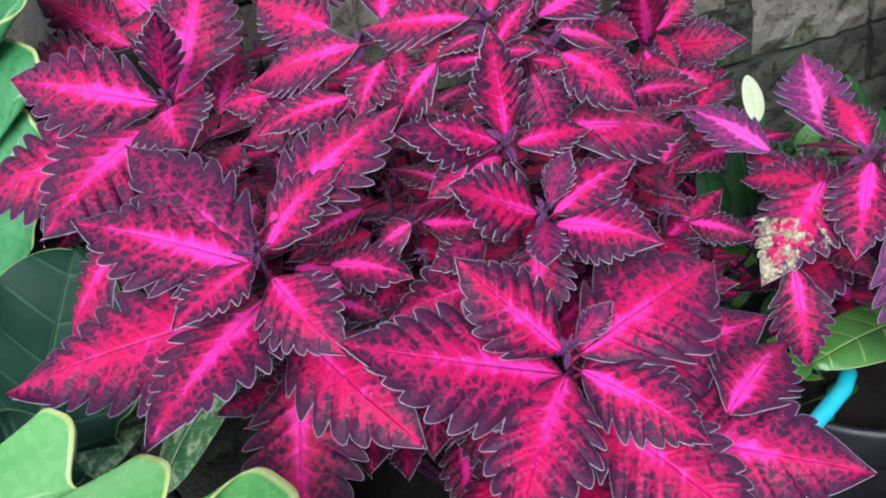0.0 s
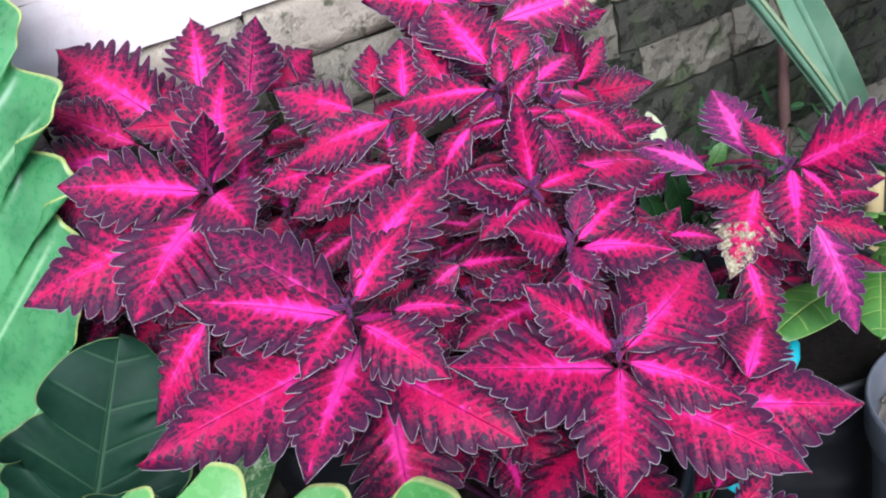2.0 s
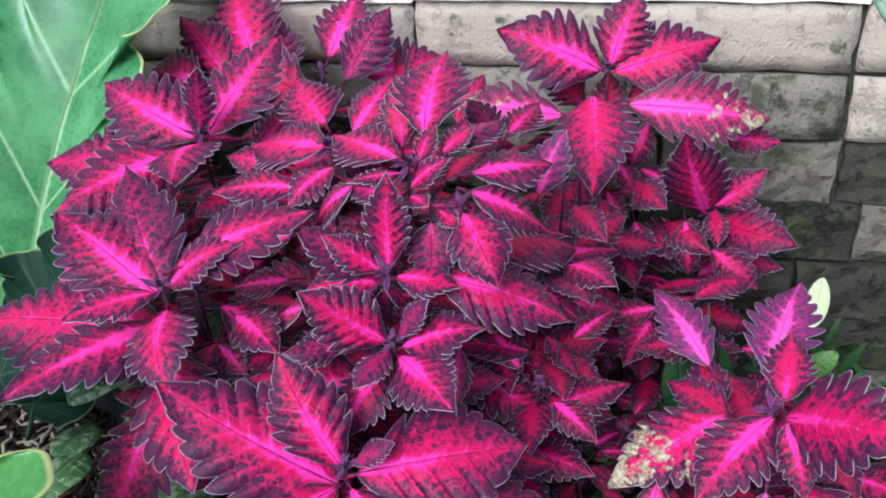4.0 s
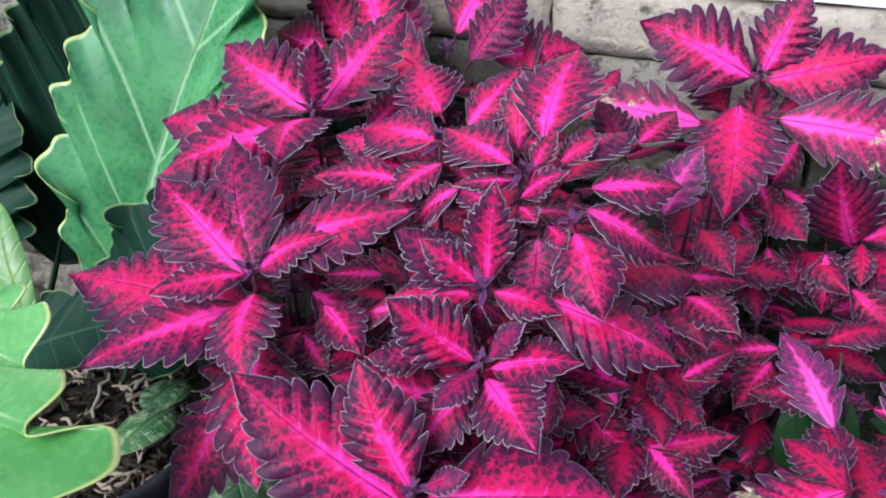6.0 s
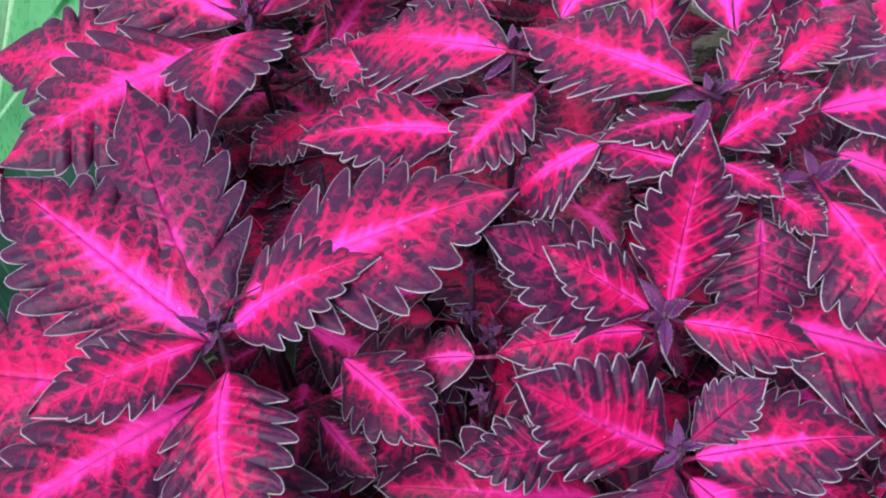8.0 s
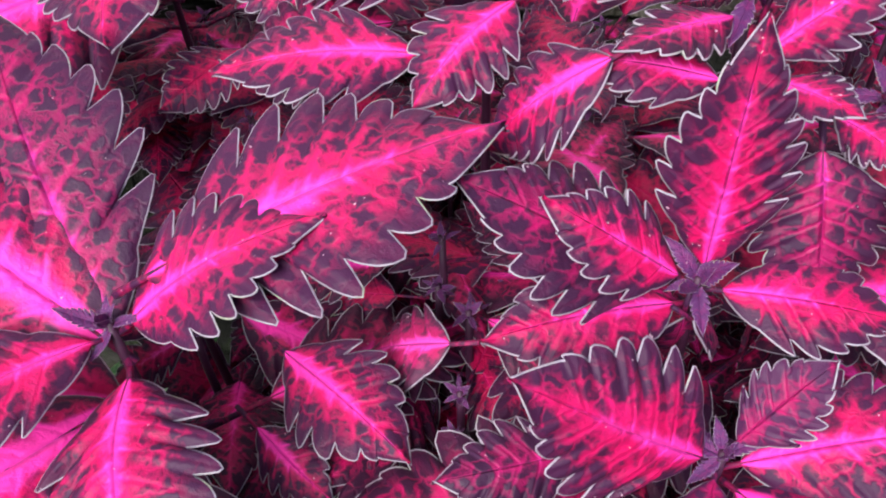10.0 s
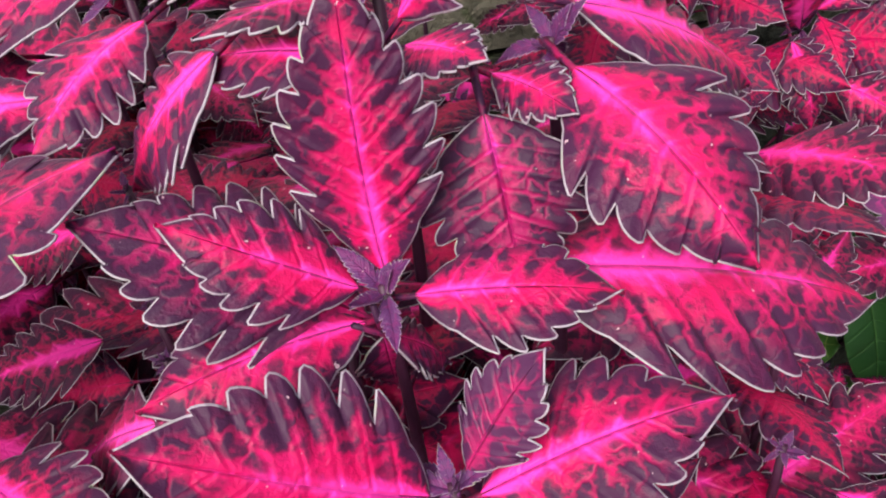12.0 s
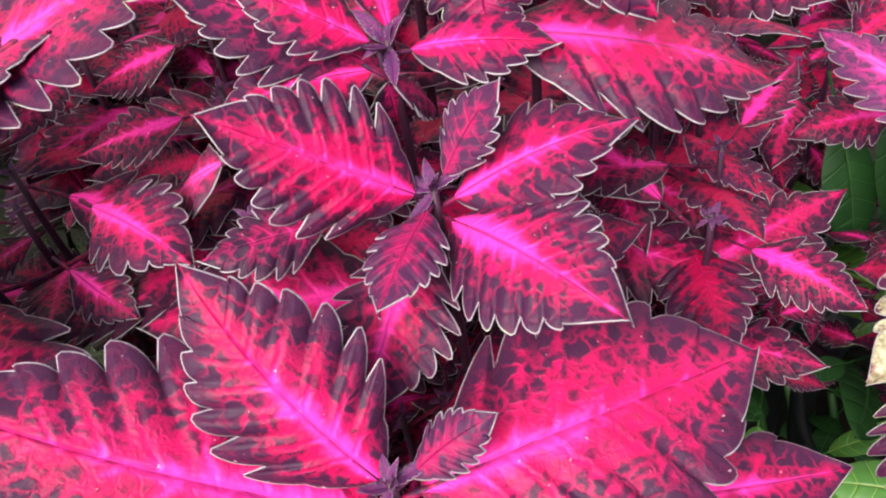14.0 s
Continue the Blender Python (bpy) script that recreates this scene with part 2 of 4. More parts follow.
def mineral(name, a, b, c, scale, bump=0.5, rough=0.85, rnd=0.25, moss=0.0, spec=0.2):
    """Brick, mortar, soil: two scales of colour, stains, rough relief."""
    m = Nodes(name)
    oc = m.coords()
    n1, n2, n3 = m.noise(oc, scale, 5.0, 0.6), m.noise(oc, scale * 9, 5.0, 0.7), m.noise(oc, scale * 40, 3.0)
    colour = m.mix(m.ramp(n1, 0.35, 0.65), a, b)
    colour = m.mix(m.ramp(n2, 0.55, 0.75, 0.0, 0.7), colour, c)
    colour = m.mix(m.math("MULTIPLY", m.random(), rnd), colour, c)
    if moss:
        colour = m.mix(m.math("MULTIPLY", m.ramp(m.noise(oc, scale * 2.5, 4.0, 0.65), 0.58 - moss * 0.2, 0.68 - moss * 0.2), 0.85), colour, rgb(0.060, 0.075, 0.038))
    pits = m.ramp(m.noise(oc, scale * 4.5, 6.0, 0.75), 0.36, 0.46)
    colour = m.mix(m.math("MULTIPLY", m.math("SUBTRACT", 1.0, pits), 0.3), colour, c)
    m.bump(m.math("ADD", m.math("ADD", n2, m.math("MULTIPLY", n3, 0.5)), pits), bump, 0.006)
    return m.done(colour, rough, spec)


BRICK = mineral("brick_upper", rgb(0.52, 0.465, 0.375), rgb(0.44, 0.385, 0.31), rgb(0.33, 0.29, 0.235), 9.0, 0.6, 0.9, 0.35, -0.25)
BRICK_STAIN = mineral("brick_stained", rgb(0.32, 0.295, 0.24), rgb(0.235, 0.215, 0.17), rgb(0.11, 0.105, 0.082), 9.0, 0.8, 0.9, 0.5, 0.25)
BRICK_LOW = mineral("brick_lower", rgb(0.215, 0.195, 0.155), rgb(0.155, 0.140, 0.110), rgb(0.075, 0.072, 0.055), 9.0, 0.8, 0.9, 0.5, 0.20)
# mossy low bricks, their colour darkened further for the shade down there
BRICK_SHADED = mineral("brick_shaded", rgb(0.075, 0.072, 0.056), rgb(0.045, 0.046, 0.035), rgb(0.022, 0.024, 0.018), 9.0, 0.9, 0.9, 0.5, 0.35)
MORTAR = mineral("mortar", rgb(0.07, 0.065, 0.055), rgb(0.05, 0.05, 0.04), rgb(0.10, 0.10, 0.07), 20.0, 0.8, 0.95, 0.0, 0.5)
PINKWALL = mineral("pink_paint", rgb(0.92, 0.82, 0.83), rgb(0.90, 0.83, 0.82), rgb(0.82, 0.68, 0.69), 5.0, 0.25, 0.7, 0.25)
SOIL = mineral("soil", rgb(0.022, 0.017, 0.013), rgb(0.015, 0.012, 0.009), rgb(0.05, 0.04, 0.03), 30.0, 1.0, 0.95, 0.0)
BARK = mineral("bark", rgb(0.060, 0.042, 0.030), rgb(0.035, 0.025, 0.018), rgb(0.11, 0.085, 0.06), 60.0, 0.8, 0.9, 0.0)
SOIL_DRY = mineral("dry_soil", rgb(0.045, 0.034, 0.026), rgb(0.030, 0.023, 0.018), rgb(0.09, 0.07, 0.05), 30.0, 1.0, 0.95, 0.0)
TWIG = mineral("dry_root", rgb(0.25, 0.20, 0.14), rgb(0.17, 0.13, 0.09), rgb(0.36, 0.30, 0.22), 60.0, 0.4, 0.9, 0.8)
GRAVEL = mineral("gravel", rgb(0.34, 0.29, 0.23), rgb(0.24, 0.20, 0.16), rgb(0.42, 0.38, 0.33), 80.0, 0.4, 0.85, 0.9)
BAMBOO = mineral("dry_cane", rgb(0.45, 0.36, 0.18), rgb(0.38, 0.30, 0.15), rgb(0.25, 0.19, 0.10), 25.0, 0.3, 0.6, 0.2)
DRYSTEM = mineral("brown_stem", rgb(0.12, 0.065, 0.06), rgb(0.09, 0.05, 0.05), rgb(0.16, 0.10, 0.08), 40.0, 0.4, 0.8, 0.2)


def plastic(name, colour, wear, rough):
    m = Nodes(name)
    oc = m.coords()
    n1, n2 = m.noise(oc, 18.0, 5.0, 0.65), m.noise(oc, 240.0, 3.0)
    col = m.mix(m.ramp(n1, 0.48, 0.75, 0.0, 0.6), colour, wear)
    m.bump(n2, 0.12, 0.001)
    return m.done(col, m.ramp(n1, 0.3, 0.7, rough, rough + 0.2), 0.45)


POT = plastic("black_pot", rgb(0.012, 0.013, 0.017), rgb(0.055, 0.055, 0.058), 0.38)
POT_GREY = plastic("grey_pot", rgb(0.10, 0.11, 0.13), rgb(0.2, 0.2, 0.21), 0.35)
HOSE = plastic("turquoise_hose", rgb(0.03, 0.42, 0.50), rgb(0.10, 0.50, 0.54), 0.38)
TEAL = plastic("teal_plastic", rgb(0.006, 0.10, 0.10), rgb(0.02, 0.15, 0.15), 0.4)


# ---- builders ----
def mesh_of(name, verts, faces, uvs=None, material=None, smooth=True):
    me = bpy.data.meshes.new(name)
    me.from_pydata([tuple(map(float, p)) for p in verts], [], faces)
    if uvs is not None:
        layer = me.uv_layers.new(name="UVMap")
        idx = np.empty(len(me.loops), dtype=np.int32)
        me.loops.foreach_get("vertex_index", idx)
        every = np.asarray(uvs, dtype=np.float32)[idx]
        layer.data.foreach_set("uv", np.ascontiguousarray(every[:, :2]).ravel())
        if every.shape[1] > 2:
            veins = me.uv_layers.new(name="veins")
            veins.data.foreach_set("uv", np.ascontiguousarray(every[:, (2, every.shape[1] - 1)]).ravel())
    if material:
        me.materials.append(material)
    me.polygons.foreach_set("use_smooth", [smooth] * len(me.polygons))
    me.update()
    return me


def thing(name, place, label, category, group="", kind=""):
    ob = new(name)
    ob.empty_display_size = 0.05
    ob.matrix_basis = Matrix.Translation(place)
    return tagged(ob, label, category, group, kind)


def world_of(ob):
    m = ob.matrix_basis.copy()
    while ob.parent:
        ob = ob.parent
        m = ob.matrix_basis @ m
    return m


def part(name, me, parent, m=None, label=""):
    """One mesh object under a thing or a part; m is its pose in the world."""
    ob = new(name, me)
    ob.parent = parent
    ob.matrix_basis = world_of(parent).inverted() @ (m if m is not None else Matrix())
    if label:
        ob["label"] = label
    return ob


def tube(path, radii, sides=8, uv=None):
    """Vertices and faces of a tapering tube along a path of points."""
    pts = [Vector(p) for p in path]
    verts, faces = [], []
    for i, p in enumerate(pts):
        t = (pts[min(i + 1, len(pts) - 1)] - pts[max(i - 1, 0)]).normalized()
        a = t.cross(Vector((0.31, 0.2, 0.93))).normalized()
        b = t.cross(a)
        r = radii[i] if hasattr(radii, "__len__") else radii
        for k in range(sides):
            w = 2 * math.pi * k / sides
            verts.append(p + r * (math.cos(w) * a + math.sin(w) * b))
    n = len(pts)
    for i in range(n - 1):
        for k in range(sides):
            k2 = (k + 1) % sides
            faces.append((i * sides + k, i * sides + k2, (i + 1) * sides + k2, (i + 1) * sides + k))
    faces.append(tuple(range(sides))[::-1])
    faces.append(tuple((n - 1) * sides + k for k in range(sides)))
    return verts, faces


def bent(a, b, sag=(0, 0, 0), n=8):
    """Points of a curve from a to b, pulled aside by sag at its middle."""
    a, b, sag = Vector(a), Vector(b), Vector(sag)
    return [a.lerp(b, i / n) + sag * (4 * (i / n) * (1 - i / n)) for i in range(n + 1)]


RINGS = (0.0, 0.10, 0.30, 0.55, 0.76, 0.90, 0.965, 1.0)


def blade(length, width, teeth, depth, bow, rng, lean=0.5, p0=0.72, p1=1.36, per=9, round_tooth=False,
          cup=0.10, quilt=0.012, petiole=0.0, fold=0.0, bare=0.24, spire=0.87):
    """A leaf along +x with its face to +z: toothed outline, side veins that lean forward, arched by bow."""
    n = teeth * per
    verts, uvs, faces = [], [], []
    top = (p0 / (p0 + p1)) ** p0 * (p1 / (p0 + p1)) ** p1
    ph = rng.uniform(0, 6.28, 6)
    cols = len(RINGS)
    for side in (1, -1):
        base = len(verts)
        jitter = rng.uniform(0.65, 1.25, teeth + 1)
        for i in range(n + 1):
            s = i / n
            k, f = divmod((s if round_tooth else min(max(0.0, s - bare) / (spire - bare), 1.0)) * teeth + (0.30 * math.sin(ph[3] + side + 7.0 * s) * min(1, 6 * s, 6 * (1 - s)) if round_tooth else 0.0), 1.0)
            f = min(max(f, 0.0), 1.0)
            if round_tooth:
                tooth = (0.5 - 0.5 * math.cos(2 * math.pi * f)) ** 0.55
            else:
                tooth = math.sin(0.5 * math.pi * f / 0.72) ** 0.80 if f < 0.72 else max(0.0, math.cos(0.5 * math.pi * (f - 0.72) / 0.28)) ** 0.80
            env = min(1.0, 3.5 * s) * min(1.0, 5.0 * (1 - s) + 0.05 if round_tooth else max(0.0, spire + 0.02 - s) * 12.0 + 0.2)
            if not round_tooth:
                env *= min(1.0, max(0.0, s - bare) * 5.0 + 0.05)
            d = depth * jitter[int(min(max(k, 0), teeth - 1 if not round_tooth else teeth))] * env
            half = 0.5 * width * (s ** p0) * ((1 - s) ** p1) / top
            plain = half
            half *= 1 - 0.55 * d + d * tooth
            xm = s + (0.0 if round_tooth else 0.40 * d * (tooth - 0.3) * (width / length))
            xo = s - lean * s * (1 - s)
            for v in RINGS:
                x = (xo + (xm - xo) * (v ** 1.08)) * length
                y = side * (plain * v + (half - plain) * v ** 10 if round_tooth else half * v)
                u = min(max(x / length, 0.0), 1.05)
                z = bow * length * 4 * u * (1 - u)
                z -= cup * width * v * v * math.sin(math.pi * min(max(s, 0.02), 0.98)) ** 0.5
                z += 0.030 * width * (1 - v) * v * 4 * 0.5
                z += quilt * width * 4 * v * (1 - v) * math.cos(2 * math.pi * (f - 0.12)) * min(1, 4 * s)
                z += 0.035 * width * v * v * math.sin(ph[0] + 5.1 * s + (1.7 if side > 0 else 0)) * (0.4 + s)
                if fold:
                    y, z = y * math.cos(fold), z + abs(y) * math.sin(fold)
                verts.append((x, y, z))
                uvs.append((s, 0.5 + 0.5 * side * v, k + f))
        for i in range(n):
            for j in range(cols - 1):
                a, b = base + i * cols + j, base + (i + 1) * cols + j
                faces.append((a, b, b + 1, a + 1) if side > 0 else (a, a + 1, b + 1, b))
    # midrib as a fine raised cord below the blade, running out into the petiole
    path = [(-petiole, 0, -0.25 * petiole)] if petiole else []
    path += [(length * t, 0, bow * length * 4 * t * (1 - t) - 0.0007) for t in (0.0, 0.12, 0.3, 0.5, 0.7, 0.88)]
    r0 = 0.011 * width + 0.0006
    tv, tf = tube(path, [r0 * (1 - 0.85 * i / (len(path) - 1)) for i in range(len(path))], 5)
    off = len(verts)
    verts += tv
    uvs += [(0.6, 0.86, 0.0)] * len(tv)
    faces += [tuple(off + k for k in f) for f in tf]
    return verts, faces, uvs


# outline of one tooth from notch to notch: share of its sampling, way along the edge, height
TOOTH_F = (0.0, 0.12, 0.28, 0.46, 0.62, 0.72, 0.78, 0.84, 0.91, 1.0)
TOOTH_U = (0.0, 0.10, 0.30, 0.58, 0.88, 1.12, 1.22, 1.20, 1.10, 1.0)
TOOTH_H = (0.0, 0.17, 0.40, 0.68, 0.91, 1.03, 1.00, 0.80, 0.40, 0.0)


def coleus_blade(length, width, teeth, depth, bow, rng, per=11, cup=0.10, quilt=0.004, petiole=0.0, twist=0.0, swerve=0.0,
                 bare=0.15, spire=0.79, widest=0.42, lean=0.62, rim=0.00036, fold=0.0):
    """A leaf along +x with its face to +z: rounded forward-pointing teeth, a long end lobe, puckered between the side veins."""
    def envelope(x):
        x = min(max(x, 0.0), 1.0)
        if x < widest:
            return 0.5 * width * math.sin(0.5 * math.pi * (x / widest) ** 0.92) ** 0.90
        r = (x - widest) / (1 - widest)
        return 0.5 * width * (1 - r ** 1.9) * (1 - 0.42 * r * r)

    rings = (0.0, 0.08, 0.24, 0.44, 0.63, 0.80, 0.93)
    ph = rng.uniform(0, 6.28, 6)
    verts, uvs, faces = [], [], []
    for side in (1, -1):
        pitch = [1.32 - 0.64 * k / teeth + rng.uniform(-0.16, 0.16) for k in range(teeth)]
        total = sum(pitch)
        at, marks = bare + rng.uniform(-0.03, 0.03), []
        for w in pitch:
            marks.append((at, w / total * (spire - bare), depth * rng.uniform(0.8, 1.2)))
            at += marks[-1][1]
        rows = []
        for i in range(5):
            rows.append((marks[0][0] * i / 5, 0.0, 0.0, 0.0, marks[0][2], False))
        for k, (x0, w, d) in enumerate(marks):
            nd = marks[k + 1][2] if k + 1 < teeth else d * 0.55
            d = d * (0.55 if k == 0 else 1.0)
            for i in range(per):
                f = i / per
                rows.append((x0 + w * float(np.interp(f, TOOTH_F, TOOTH_U)), float(np.interp(f, TOOTH_F, TOOTH_H)), k + f, x0 + w * f, d + (nd - d) * max(0.0, f - 0.6) * 2.5, True))
        for i in range(9):
            f = i / 8
            rows.append((at + (1 - at) * f, min(1.0, 0.6 * f ** 0.5 + 0.35 * f), teeth + f, at + (1 - at) * f, marks[-1][2] * 0.5 * (1 - f), True))
        edge = []
        for x, h, _, _, d, toothed in rows:
            y = envelope(x) * ((1 - d) + d * h if toothed else 1 - d * 0.45 * min(1.0, x / marks[0][0]))
            edge.append(Vector((x * length, y)))
        n = len(edge)
        inner = []
        for i in range(n):
            t = edge[min(i + 1, n - 1)] - edge[max(i - 1, 0)]
            inward = Vector((t.y, -t.x)).normalized() if t.length > 1e-9 else Vector((0, -1))
            q = edge[i] + inward * min(rim, 0.8 * edge[i].y)
            inner.append(Vector((min(q.x, length * 0.992), max(q.y, 0.0))))
        base = len(verts)
        cols = len(rings) + 2
        for i in range(n):
            x, h, phase, sx, d, toothed = rows[i]
            s = sx if toothed else x
            origin = (s - lean * s * (1 - s)) * length
            f = phase % 1.0
            lively = min(1.0, 5 * s) * min(1.0, 5 * max(0.0, 1 - s))
            for j in range(cols):
                if j < len(rings):
                    v = rings[j]
                    px, py = origin + (inner[i].x - origin) * v ** 1.05, inner[i].y * v
                    lip = 0.0
                elif j == len(rings):
                    v, lip, (px, py) = 1.0, 0.5, inner[i]
                else:
                    v, lip, (px, py) = 1.0, 1.0, edge[i]
                u = min(max(px / length, 0.0), 1.05)
                z = bow * length * 4 * u * (1 - u)
                z -= cup * width * v * v * math.sin(math.pi * min(max(s, 0.02), 0.98)) ** 0.5
                z += quilt * width * 4 * v * (1 - 0.75 * v) * -math.cos(2 * math.pi * (f - 0.20)) * lively
                z += 0.009 * width * v ** 3 * math.cos(2 * math.pi * (f - 0.30)) * lively
                z += 0.040 * width * v * v * math.sin(ph[0] + 5.1 * s + (1.7 if side > 0 else 0)) * (0.4 + s)
                z += 0.012 * width * math.sin(ph[1] + 14 * u) * math.sin(ph[2] + 5 * side * v) * v
                if j == cols - 1:
                    z -= 0.0002
                y = side * py
                if fold:
                    y, z = y * math.cos(fold), z + abs(y) * math.sin(fold)
                y += swerve * length * 4 * u * (1 - u)
                if twist:
                    a = twist * (u - 0.3)
                    y, z = y * math.cos(a) - z * math.sin(a), y * math.sin(a) + z * math.cos(a)
                verts.append((px, y, z))
                out = min(1.0, py / max(1e-5, envelope(px / length)))
                uvs.append((min(max(s, 0.0), 1.0), 0.5 + 0.5 * side * (0.45 * v + 0.55 * out), phase, lip))
        for i in range(n - 1):
            for j in range(cols - 1):
                a, b = base + i * cols + j, base + (i + 1) * cols + j
                faces.append((a, b, b + 1, a + 1) if side > 0 else (a, a + 1, b + 1, b))
    path = [(-petiole, 0, -0.25 * petiole)] if petiole else []
    path += [(length * t, swerve * length * 4 * t * (1 - t), bow * length * 4 * t * (1 - t) - 0.0007) for t in (0.0, 0.12, 0.3, 0.5, 0.7, 0.88)]
    r0 = 0.011 * width + 0.0006
    tv, tf = tube(path, [r0 * (1 - 0.85 * i / (len(path) - 1)) for i in range(len(path))], 5)
    off = len(verts)
    verts += tv
    uvs += [(0.15, 0.80, 0.5, 0.0)] * len(tv)
    faces += [tuple(off + k for k in f) for f in tf]
    return verts, faces, uvs


def ruffled_blade(length, width, waves, sway, lift, bow, rng, cup=0.0, fold=0.0, petiole=0.0, sweep=1.6, p0=0.6, p1=0.5, curl=0.3, n=240, lobes=()):
    """A broad leaf along +x with its face to +z, whose margin swings in and out and up and down in uneven waves."""
    rings = (0.0, 0.05, 0.18, 0.36, 0.54, 0.70, 0.82, 0.91, 0.97, 1.0)
    top = (p0 / (p0 + p1)) ** p0 * (p1 / (p0 + p1)) ** p1
    ph = rng.uniform(0, 6.28, 8)
    verts, uvs, faces = [], [], []
    cols = len(rings)
    for k, side in enumerate((1, -1)):
        base = len(verts)
        for i in range(n + 1):
            s = i / n
            turn = 2 * math.pi * waves * s + ph[k] + 0.9 * math.sin(ph[2 + k] + 8.2 * s) + 0.5 * math.sin(ph[4 + k] + 19 * s)
            strength = min(1.0, 4.5 * s) * min(1.0, 6 * (1 - s)) * (0.75 + 0.45 * math.sin(ph[6 + k] + 13 * s))
            half = 0.5 * width * s ** p0 * (1 - s) ** p1 / top
            reach = half * (1 + sway * strength * (math.sin(turn) + 0.30 * math.sin(2.3 * turn + ph[5])))
            along = s - curl * strength * math.cos(turn + 0.3) / (2 * math.pi * waves)
            rise = lift * strength * (math.sin(turn + 1.35) + 0.35 * math.sin(2.3 * turn + ph[5] + 1.2))
            if lobes and side > 0:
                reach, along, rise = half * 0.90, s, 0.0
                for at, wide, out, flare in lobes:
                    bell = math.exp(-((s - at) / wide) ** 4)
                    reach += half * out * bell
                    along += 0.9 * out * (s - at - 0.25 * wide) * bell
                    rise += flare * bell
            origin = s ** sweep
            for v in rings:
                x = (origin + (along - origin) * v) * length
                y = side * (half * v + (reach - half) * v ** 3.5)
                u = min(max(x / length, 0.0), 1.0)
                z = bow * length * 4 * u * (1 - u) - cup * width * v * v
                z += rise * v ** 2.8
                z += 0.6 * lift * math.sin(2 * math.pi * waves * 0.5 * s + ph[3] + side) * v * v * min(1, 5 * s)
                z += 0.007 * width * -math.cos(2 * math.pi * (6 * s - 0.5)) * 4 * v * (1 - v)
                y, z = y * math.cos(fold), z + abs(y) * math.sin(fold)
                verts.append((x, y, z))
                uvs.append((s, 0.5 + 0.5 * side * v, s * 9))
        for i in range(n):
            for j in range(cols - 1):
                a, b = base + i * cols + j, base + (i + 1) * cols + j
                faces.append((a, b, b + 1, a + 1) if side > 0 else (a, a + 1, b + 1, b))
    path = [(-petiole, 0, -0.25 * petiole)] if petiole else []
    path += [(length * t, 0, bow * length * 4 * t * (1 - t) - 0.001) for t in (0.0, 0.1, 0.2, 0.35, 0.5, 0.65, 0.8, 0.93)]
    tv, tf = tube(path, [(0.016 * width + 0.001) * (1 - 0.85 * i / (len(path) - 1)) for i in range(len(path))], 7)
    off = len(verts)
    verts += tv
    uvs += [(0.6, 0.51, 0.0)] * len(tv)
    faces += [tuple(off + k for k in f) for f in tf]
    return verts, faces, uvs


def leaf_pose(base, tip, roll=0.0, up=(0, 0, 1)):
    """Pose that lays +x from base to tip with +z as near to up as it can be, then rolled about the axis."""
    b, t = Vector(base), Vector(tip)
    x = (t - b).normalized()
    y = Vector(up).cross(x)
    if y.length < 0.15:
        y = Vector((0.3, -1, 0.2)).cross(x)
    y.normalize()
    z = x.cross(y)
    m = Matrix((x, y, z)).transposed().to_4x4()
    return Matrix.Translation(b) @ m @ Matrix.Rotation(radians(roll), 4, "X")


def thicken(ob, t=0.0005):
    mod = ob.modifiers.new("thickness", "SOLIDIFY")
    mod.thickness, mod.offset = t, -1.0
    return ob


LEAF_RNG = np.random.default_rng(7)
UP = (-0.10, -0.42, 1.0)


def coleus_leaf(stem, row):
    bx, by, bz, tx, ty, tz, ratio, bow, roll, tone = row
    base, tip = Vector((bx, by, bz)), Vector((tx, ty, tz))
    length = (tip - base).length
    width = 1.05 * ratio * length
    teeth = 5 if length < 0.06 else 6 if length < 0.115 else 7
    # leaves of the foremost heads are blunter than those behind and beside them
    notch = LEAF_RNG.uniform(0.27, 0.34) + (0.0 if 0.0 < bx < 0.25 and by < 0.45 else 0.06)
    v, f, uv = coleus_blade(length, width, teeth, notch, bow, LEAF_RNG, petiole=0.010, twist=LEAF_RNG.uniform(-0.25, 0.25),
                            swerve=LEAF_RNG.uniform(-0.03, 0.03), cup=LEAF_RNG.uniform(0.03, 0.09), widest=LEAF_RNG.uniform(0.42, 0.52), spire=LEAF_RNG.uniform(0.80, 0.86), bare=LEAF_RNG.uniform(0.14, 0.22))
    me = mesh_of("leaf", v, f, uv, LEAF_MATS[tone])
    name = "young_leaf" if tone == 1 else "leaf"
    x, up = (tip - base).normalized(), Vector(UP)
    up.y -= 1.1 * min(1.0, max(0.0, (by - 0.48) / 0.25))
    up.normalize()
    up = up.lerp(Vector((0.0, -1.0, 0.15)), min(1.0, max(0.0, (x.dot(up) - 0.6) / 0.3)))
    return thicken(part(name, me, stem, leaf_pose(base, tip, roll, up)))


# a few stock leaves for the lower storeys and for the tips of shoots
STOCK = []
for k in range(6):
    v, f, uv = coleus_blade(0.075, 0.042 + 0.002 * k, 5, 0.36, 0.05 + 0.02 * k, LEAF_RNG, per=7, petiole=0.02, twist=LEAF_RNG.uniform(-0.3, 0.3))
    STOCK.append(mesh_of("lower_leaf", v, f, uv, LEAF_MATS[(8, 2, 8, 2, 8, 2)[k]]))
TIPLEAF = []
